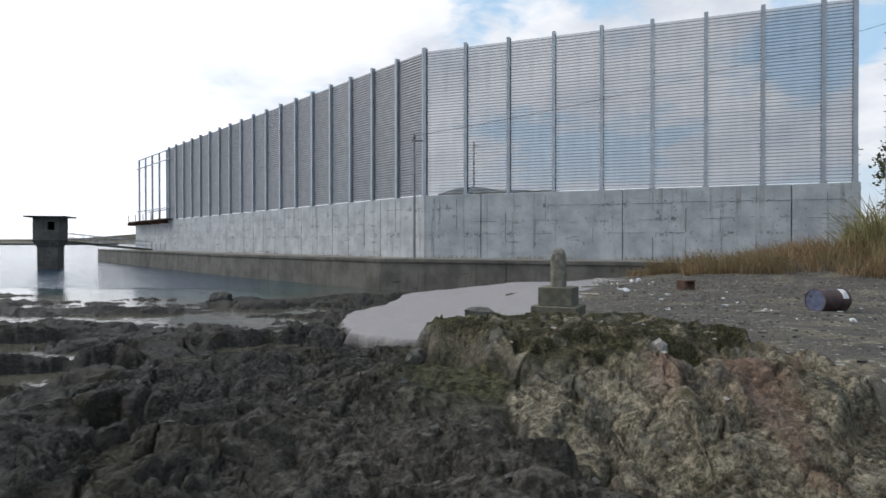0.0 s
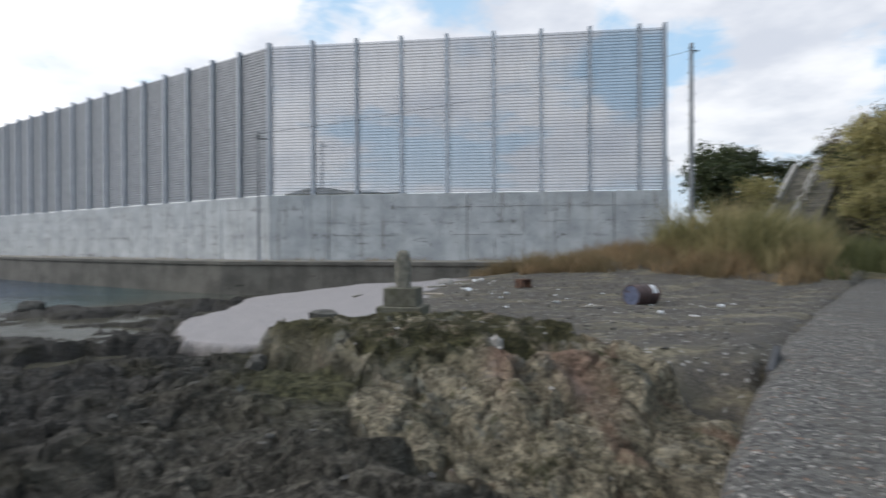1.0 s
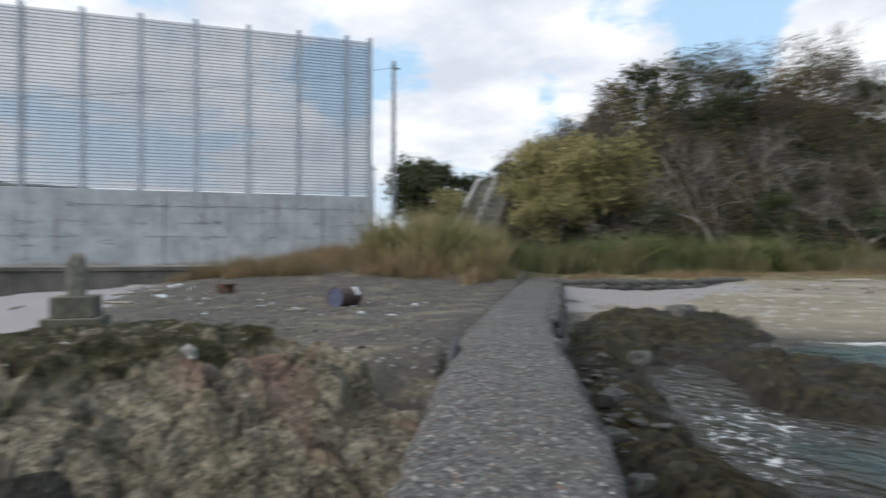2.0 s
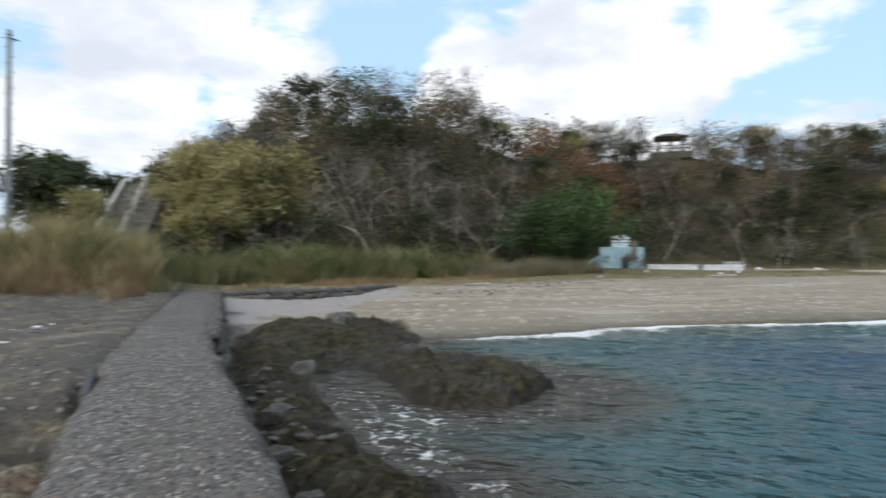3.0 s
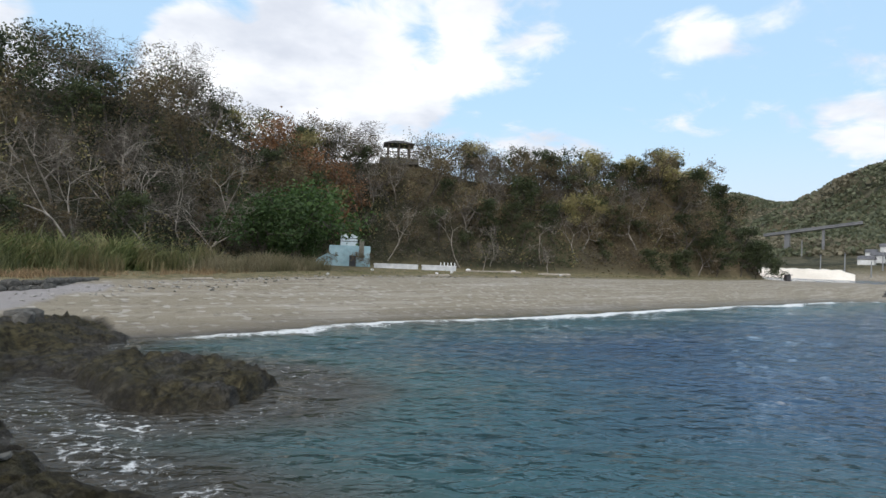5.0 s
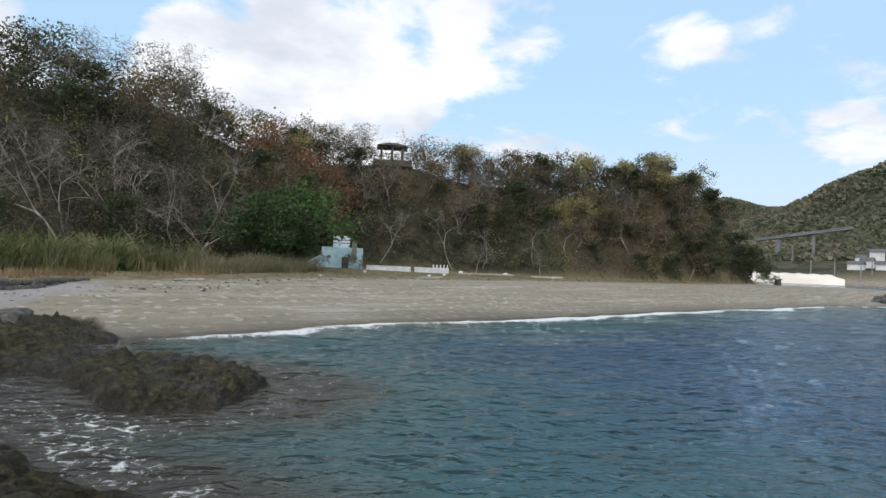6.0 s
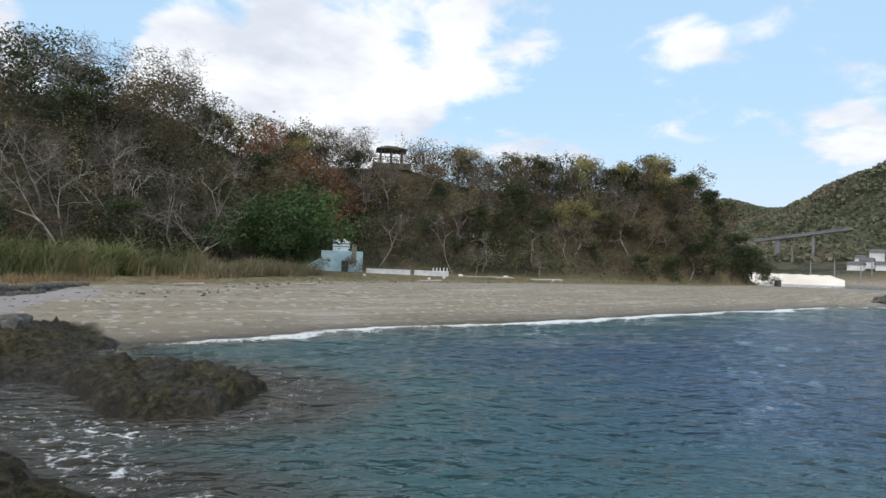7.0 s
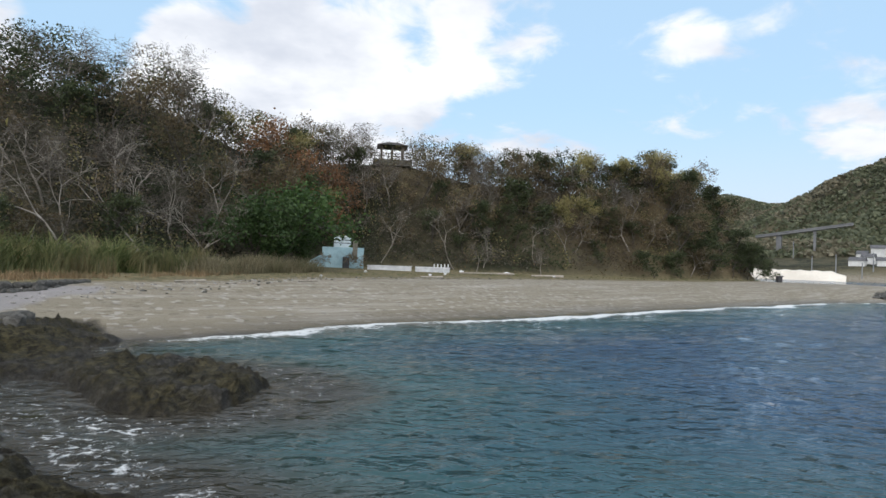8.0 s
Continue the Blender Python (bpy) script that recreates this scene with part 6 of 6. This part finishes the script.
def stone_wall(name, line, rows, size, label):
    """Dry rubble laid in rough courses along a line."""
    base = thing(name, Matrix.Identity(4), label, "stone wall", kind="structure")
    for row, (z, off) in enumerate(rows):
        t = 0.0
        total = sum(math.dist(a, b) for a, b in zip(line, line[1:]))
        while t < total:
            x, y = lerp_line(line, min(t / total, 1))
            ob = hung("stone", STONES[RNG.integers(7)], base)
            s = size * RNG.uniform(0.75, 1.3)
            x2, y2 = lerp_line(line, min(t / total + 0.01, 1))
            ang = math.atan2(y2 - y, x2 - x) if (x2, y2) != (x, y) else 0
            ob.matrix_basis = Matrix.Translation((x + off * math.sin(ang), y - off * math.cos(ang), z + RNG.uniform(-0.04, 0.04))) @ Matrix.Rotation(ang + RNG.uniform(-0.3, 0.3), 4, "Z") @ Matrix.Diagonal((s * 1.35, s * 0.9, s * 0.75, 1))
            t += s * 0.95
    return base


stone_wall("retaining_wall", [(11.3, 9.2), (16.5, 13.5), (22.6, 18.5)], ((-0.66, 0.16), (-0.38, 0.10), (-0.13, 0.02)), 0.42, "dark dry-stone flank below the jetty")
stone_wall("rubble_wall", [(22.6, 18.5), (25.0, 16.2), (28.0, 14.6), (31.5, 14.2)], ((-0.5, 0.1), (-0.25, 0.05), (0.0, -0.05)), 0.5, "dark rubble wall at the top of the beach")


def loose(name, x, y, size, mesh, label, category, group, mat=None, sink=0.3):
    me = mesh
    if mat is not None:
        me = mesh.copy()
        me.materials[0] = mat
    ob = new(name, me)
    ob.matrix_basis = Matrix.Translation((x, y, seated(x, y, 0) + size[2] * (0.4 - sink))) @ Matrix.Rotation(RNG.uniform(0, 6.28), 4, "Z") @ Matrix.Diagonal((*size, 1))
    return tagged(ob, label, category, group)


# rocks that can be told apart
for x, y, s, mat in ((3.40, 10.25, (0.30, 0.24, 0.55), M_GREYROCK), (-11.2, 30.6, (1.3, 1.0, 0.8), None), (0.6, 13.7, (0.8, 0.7, 0.5), None), (6.0, 24.5, (0.8, 0.6, 0.5), M_GREYROCK),
                     (20.4, 11.0, (0.9, 0.7, 0.8), None), (19.0, 10.4, (0.8, 0.7, 0.6), None), (22.4, 12.3, (1.3, 0.8, 0.5), None), (13.6, 8.4, (0.9, 0.7, 0.6), None), (9.3, 6.2, (0.7, 0.5, 0.4), None),
                     (5.2, 2.6, (0.45, 0.4, 0.35), M_GREYROCK), (6.3, 3.7, (0.5, 0.35, 0.35), None), (4.7, 1.9, (0.4, 0.35, 0.3), M_GREYROCK), (7.5, 4.9, (0.55, 0.4, 0.35), None), (-0.8, 13.0, (0.7, 0.5, 0.45), None)):
    loose("rock", x, y, s, STONES[RNG.integers(7)], "rough pale grey rock standing on the shore" if mat else "dark weed-stained rock lying on the shore", "rock", "rocks on the shore", mat)


def scatter(name, count, where, size, mat, label, category):
    """Uncounted small bits lying about, one mesh."""
    tri = bmesh.new()
    bmesh.ops.create_icosphere(tri, subdivisions=1, radius=0.5)
    ico = np.array([v.co for v in tri.verts])
    faces = np.array([[v.index for v in f.verts] for f in tri.faces])
    tri.free()
    spots = where(count)
    verts, quads = [], []
    deps = bpy.context.evaluated_depsgraph_get()
    for k, (x, y) in enumerate(spots):
        hit, at, *_ = scene.ray_cast(deps, Vector((x, y, 2.5)), Vector((0, 0, -1)))
        if not hit or at.z < WATER + 0.03:
            continue
        s = size * RNG.uniform(0.4, 1.6)
        a = RNG.uniform(0, 6.28)
        p = ico * (1 + 0.35 * RNG.normal(size=(len(ico), 1))) * (s * RNG.uniform(0.7, 1.5), s * RNG.uniform(0.6, 1.0), s * 0.5)
        p = np.stack([p[:, 0] * math.cos(a) - p[:, 1] * math.sin(a), p[:, 0] * math.sin(a) + p[:, 1] * math.cos(a), p[:, 2]], -1) + (x, y, at.z + s * 0.1)
        quads.append(faces + 12 * len(verts))
        verts.append(p)
    me = bpy.data.meshes.new(name)
    me.from_pydata(np.concatenate(verts).tolist(), [], np.concatenate(quads).tolist())
    me.materials.append(mat)
    tagged(new(name, me), label, category, kind="stuff")


def in_ring(ring):
    def pick(n):
        xs, ys = [p[0] for p in ring], [p[1] for p in ring]
        x, y = RNG.uniform(min(xs), max(xs), 6 * n), RNG.uniform(min(ys), max(ys), 6 * n)
        ok = inside_by(x, y, ring) > 0
        return list(zip(x[ok][:n], y[ok][:n]))
    return pick


scatter("gravel", 420, in_ring(SOIL), 0.045, M_GREYROCK, "pale stones scattered over bare earth", "gravel")
scatter("gravel", 1100, in_ring(SOIL), 0.07, M_RUBBLE, "dark stones scattered over bare earth", "gravel")
scatter("pebbles", 1500, in_ring([(1.2, 1.9), (2.2, 0.9), (7.0, 5.2), (11.0, 9.2), (12.0, 11.8), (7.2, 7.7)]), 0.022, M_GREYROCK, "small pale pebbles on the jetty top", "pebbles")
scatter("rubble", 50, in_ring([(3.75, 2.0), (11.2, 8.8), (12.2, 8.4), (5.0, 1.6)]), 0.15, M_RUBBLE, "broken stones below the jetty edge", "rubble")
scatter("rubble", 45, in_ring(MOUND), 0.07, M_GREYROCK, "loose broken rock on the ochre outcrop", "rubble")
scatter("rubble", 60, in_ring([(-6, 6), (-6, 26), (-1, 14), (1.5, 6.5), (1, 4.5)]), 0.11, M_RUBBLE, "loose dark stones on the reef", "rubble")
scatter("litter_bits", 45, in_ring([(4.6, 16), (8.4, 12.5), (12, 14.5), (10, 21), (8.6, 27), (5.4, 24)]), 0.075, M_LITTER, "small white litter scattered over bare earth", "litter")
scatter("wrack", 700, in_ring([(24, 15.5), (45, 6.5), (60, -7), (57, -9), (44, 3.5), (25, 13)]), 0.10, M_GREYROCK, "shell and stone wrack along the beach", "wrack")
scatter("wrack", 350, in_ring([(30, 12), (48, 4.5), (75, -27), (70, -24), (46, 2.5), (29, 10)]), 0.14, M_RUBBLE, "dark driftwood bits along the beach", "wrack")
scatter("rubble", 260, in_ring([(66, -58), (73, -72), (92, -93), (97, -90), (78, -68), (70, -57)]), 0.9, M_RUBBLE, "dark rubble on the low spit", "rubble")


# ---- litter and driftwood ----
def crumpled(size, seed):
    bm = boulder(size, seed, 0.9, 1)
    me = bpy.data.meshes.new("litter")
    bm.to_mesh(me)
    bm.free()
    me.materials.append(M_LITTER)
    return me


for k, (x, y, s) in enumerate(((5.85, 20.6, (0.55, 0.35, 0.16)), (6.7, 19.0, (0.2, 0.16, 0.12)), (10.9, 14.0, (0.26, 0.2, 0.14)), (8.6, 13.2, (0.2, 0.16, 0.12)), (9.1, 12.6, (0.42, 0.12, 0.06)), (7.4, 25.0, (0.3, 0.2, 0.18)),
                               (8.0, 26.0, (0.3, 0.2, 0.16)), (7.2, 16.2, (0.16, 0.3, 0.08)), (6.0, 17.6, (0.14, 0.14, 0.1)), (5.4, 15.4, (0.22, 0.12, 0.06)), (10.4, 17.4, (0.16, 0.14, 0.1)), (-9.3, 11.3, (0.5, 0.18, 0.16)),
                               (72.0, -8.6, (0.9, 0.7, 0.5)), (72.5, -14.0, (0.8, 0.6, 0.55)), (64, -6.0, (0.5, 0.3, 0.3)), (55, 1.8, (0.4, 0.3, 0.25)), (60, -4.2, (0.4, 0.3, 0.25)), (49, 5.0, (0.35, 0.25, 0.2)), (70, -19, (0.6, 0.4, 0.3)), (3.2, 4.55, (0.14, 0.10, 0.05)))):
    loose("litter", x, y, s, crumpled((1, 1, 1), k * 1.7 + 2), "crumpled white plastic litter on the ground", "litter", "washed-up litter", None, 0.1)


def crate():
    x, y = 8.15, 21.3
    base = thing("broken_crate", Matrix.Translation((x, y, seated(x, y))) @ Matrix.Rotation(0.4, 4, "Z"), "small rust-red broken crate on bare earth", "crate")
    for a in (-0.2, 0.2):
        part("side", block((0.05, 0.4, 0.28), (a, 0, 0), 0.01), M_RUST, base)
    part("top", block((0.46, 0.42, 0.05), (0, 0, 0.282), 0.01), M_RUST, base)


crate()


def driftwood(x, y, length, ang, r, mat, label):
    z = seated(x, y, 0)
    a = Vector((math.cos(ang), math.sin(ang), 0)) * length / 2
    bm = bmesh.new()
    rings = []
    for k in range(7):
        t = k / 6 - 0.5
        mid = Vector((x, y, z + r * 0.7)) + a * 2 * t + Vector((RNG.normal(), RNG.normal(), 0)) * 0.012 * length
        side_way = Vector((-a.y, a.x, 0)).normalized()
        rr = r * (1.1 - 0.45 * k / 6)
        rings.append([bm.verts.new(mid + rr * (math.cos(q * math.pi / 4) * side_way + math.sin(q * math.pi / 4) * Vector((0, 0, 1)))) for q in range(8)])
    for lo, hi in zip(rings, rings[1:]):
        for q in range(8):
            bm.faces.new((lo[q], lo[(q + 1) % 8], hi[(q + 1) % 8], hi[q]))
    bm.faces.new(rings[0][::-1])
    bm.faces.new(rings[-1])
    tagged(part("driftwood_log", bm, mat), label, "log", "driftwood on the beach")


for x, y, length, ang, r in ((71.5, -11.5, 6.5, 1.72, 0.14), (71.0, -18.5, 4.0, 1.75, 0.16), (5.2, 22.5, 0.9, 0.4, 0.04), (4.2, 19.5, 1.1, 2.4, 0.035), (6.5, 23.0, 1.4, 1.0, 0.04), (7.6, 14.8, 0.8, 0.2, 0.03), (35, 10.5, 1.8, 2.4, 0.09), (41, 5.0, 1.4, 2.2, 0.07), (55, -4, 2.5, 2.2, 0.1), (2.2, 22.0, 1.0, 1.1, 0.03)):
    driftwood(x, y, length, ang, r, M_TIMBER, "bleached driftwood log lying on the shore")


def stump():
    """Old plank end standing in the washed-out gap beside the jetty."""
    base = thing("timber_plank", Matrix.Translation((6.3, 6.95, -0.5)) @ Matrix.Rotation(radians(44), 4, "Z"), "blackened timber plank set against the jetty", "plank")
    part("plank", block((1.15, 0.10, 0.55), (0, 0, 0), 0.02, Matrix.Rotation(radians(-8), 4, "Y")), M_BLACK, base)


stump()


# ---- across the water ----
def far_woods():
    """Tree crowns on the slopes across the water, too many and too far to count."""
    n = 30000
    az, r = np.radians(RNG.uniform(117, 133, n)), RNG.uniform(420, 1150, n)
    x, y = r * np.sin(az), r * np.cos(az)
    z = land_height(x, y)[0]
    up = z > 6
    x, y, z, r = x[up], y[up], z[up], r[up]
    tone = fbm(x / 45, y / 45, 3, 0.55, 140) + RNG.normal(size=len(x)) * 0.22
    p = np.stack([x, y, z + RNG.uniform(0.2, 2.2, len(x))], -1)
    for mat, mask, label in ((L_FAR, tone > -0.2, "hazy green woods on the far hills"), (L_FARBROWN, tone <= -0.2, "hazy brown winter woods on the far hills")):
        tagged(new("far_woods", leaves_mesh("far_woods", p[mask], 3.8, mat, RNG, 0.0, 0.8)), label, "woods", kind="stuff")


far_woods()


def road_bridge():
    base = thing("road_bridge", Matrix.Identity(4), "distant concrete road bridge along the far hillside", "bridge")
    a, b = Vector((385, -237, 23.5)), Vector((352, -278, 31.5))
    way = b - a
    ang = facing(way)
    slope = math.atan2(way.z, math.hypot(way.x, way.y))
    turned = Matrix.Rotation(ang, 4, "Z") @ Matrix.Rotation(-slope, 4, "Y")
    part("deck", block((way.length, 8, 1.1), (a + b) / 2, 0.1, turned), M_BRIDGE, base)
    for s in (-4.1, 4.1):
        part("parapet", block((way.length, 0.3, 0.7), (a + b) / 2 + Vector((-math.sin(ang) * s, math.cos(ang) * s, 1.1)), 0.05, turned), M_BRIDGE, base)
    for t, w2 in ((0.25, 3.0), (0.62, 1.4)):
        p = a + way * t
        g = ground_at(p.x, p.y)
        if p.z - g > 1:
            part("pier", block((w2, 5, p.z - g + 2), (p.x, p.y, g - 2), 0.1, Matrix.Rotation(ang, 4, "Z")), M_BRIDGE, base)


road_bridge()


def far_shore():
    bm = bmesh.new()
    rows = []
    for k in range(25):
        az = radians(120.5 + 7.4 * k / 24)
        h = 3.1 * min(1, 0.25 + 1.5 * math.sin(math.pi * k / 24) ** 0.8) + 0.25 * math.sin(k * 1.9)
        rows.append([bm.verts.new((r * math.sin(az), r * math.cos(az), z)) for r, z in ((338, -2), (340, -0.4), (350, h), (362, h + 0.3), (366, -2))])
    for p, q in zip(rows, rows[1:]):
        for k in range(4):
            bm.faces.new((p[k], p[k + 1], q[k + 1], q[k]))
    bmesh.ops.recalc_face_normals(bm, faces=bm.faces)
    me = bpy.data.meshes.new("sand_bank")
    bm.to_mesh(me)
    bm.free()
    me.materials.append(M_QUARRY)
    tagged(new("sand_bank", me), "pale bare sand bank on the far shore", "sand bank", kind="structure")
    for az, r, sx, sy, h in ((128.6, 386, 7, 5, 3), (129.3, 396, 6, 6, 4), (128.9, 408, 5, 5, 4), (130.4, 386, 8, 5, 3), (129.9, 420, 7, 5, 5)):
        x, y = r * math.sin(radians(az)), r * math.cos(radians(az))
        base = thing("house", Matrix.Translation((x, y, ground_at(x, y) - 0.3)) @ Matrix.Rotation(radians(-40 + 9 * az), 4, "Z"), "small pale house on the far shore", "house", "houses on the far shore")
        body = part("wall", block((sx, sy, h), (0, 0, 0), 0.05), M_HOUSE, base)
        bm = bmesh.new()
        v = [bm.verts.new(p) for p in ((-sx * 0.55, -sy * 0.6, h), (sx * 0.55, -sy * 0.6, h), (sx * 0.55, sy * 0.6, h), (-sx * 0.55, sy * 0.6, h), (-sx * 0.55, 0, h + 1.8), (sx * 0.55, 0, h + 1.8))]
        for f in ((0, 1, 5, 4), (2, 3, 4, 5), (0, 4, 3), (1, 2, 5), (3, 2, 1, 0)):
            bm.faces.new([v[k] for k in f])
        part("roof", bm, M_TILE, base)
        for k in (-1, 1):
            part("window", block((sx * 0.2, 0.1, 1.2), (k * sx * 0.25, -sy / 2 - 0.03, 1.4), 0), M_BLACK, body)
    for az, r, h in ((125.6, 370, 9), (127.2, 372, 9), (128.9, 366, 8), (129.6, 374, 9), (124.3, 420, 10)):
        x, y = r * math.sin(radians(az)), r * math.cos(radians(az))
        g = ground_at(x, y)
        post_pole(x, y, g, g + h, 0.3, 0.22, "far utility pole on the opposite shore", False)
    base = thing("marker_post", Matrix.Translation((92, -60.5, ground_at(92, -60.5))), "squat dark marker post on the spit", "marker")
    part("shaft", block((0.7, 0.7, 1.1), (0, 0, -0.2), 0.03), M_BLACK, base)
    part("cap", block((0.9, 0.9, 0.12), (0, 0, 0.9), 0.03), M_BLACK, base)
    tagged(part("breakwater", block((420, 6, 3.4), (-760, 1010, -1.9), 0.4, Matrix.Rotation(radians(37), 4, "Z")), M_SEAWALL), "low dark breakwater far out at sea", "breakwater", kind="structure")


far_shore()
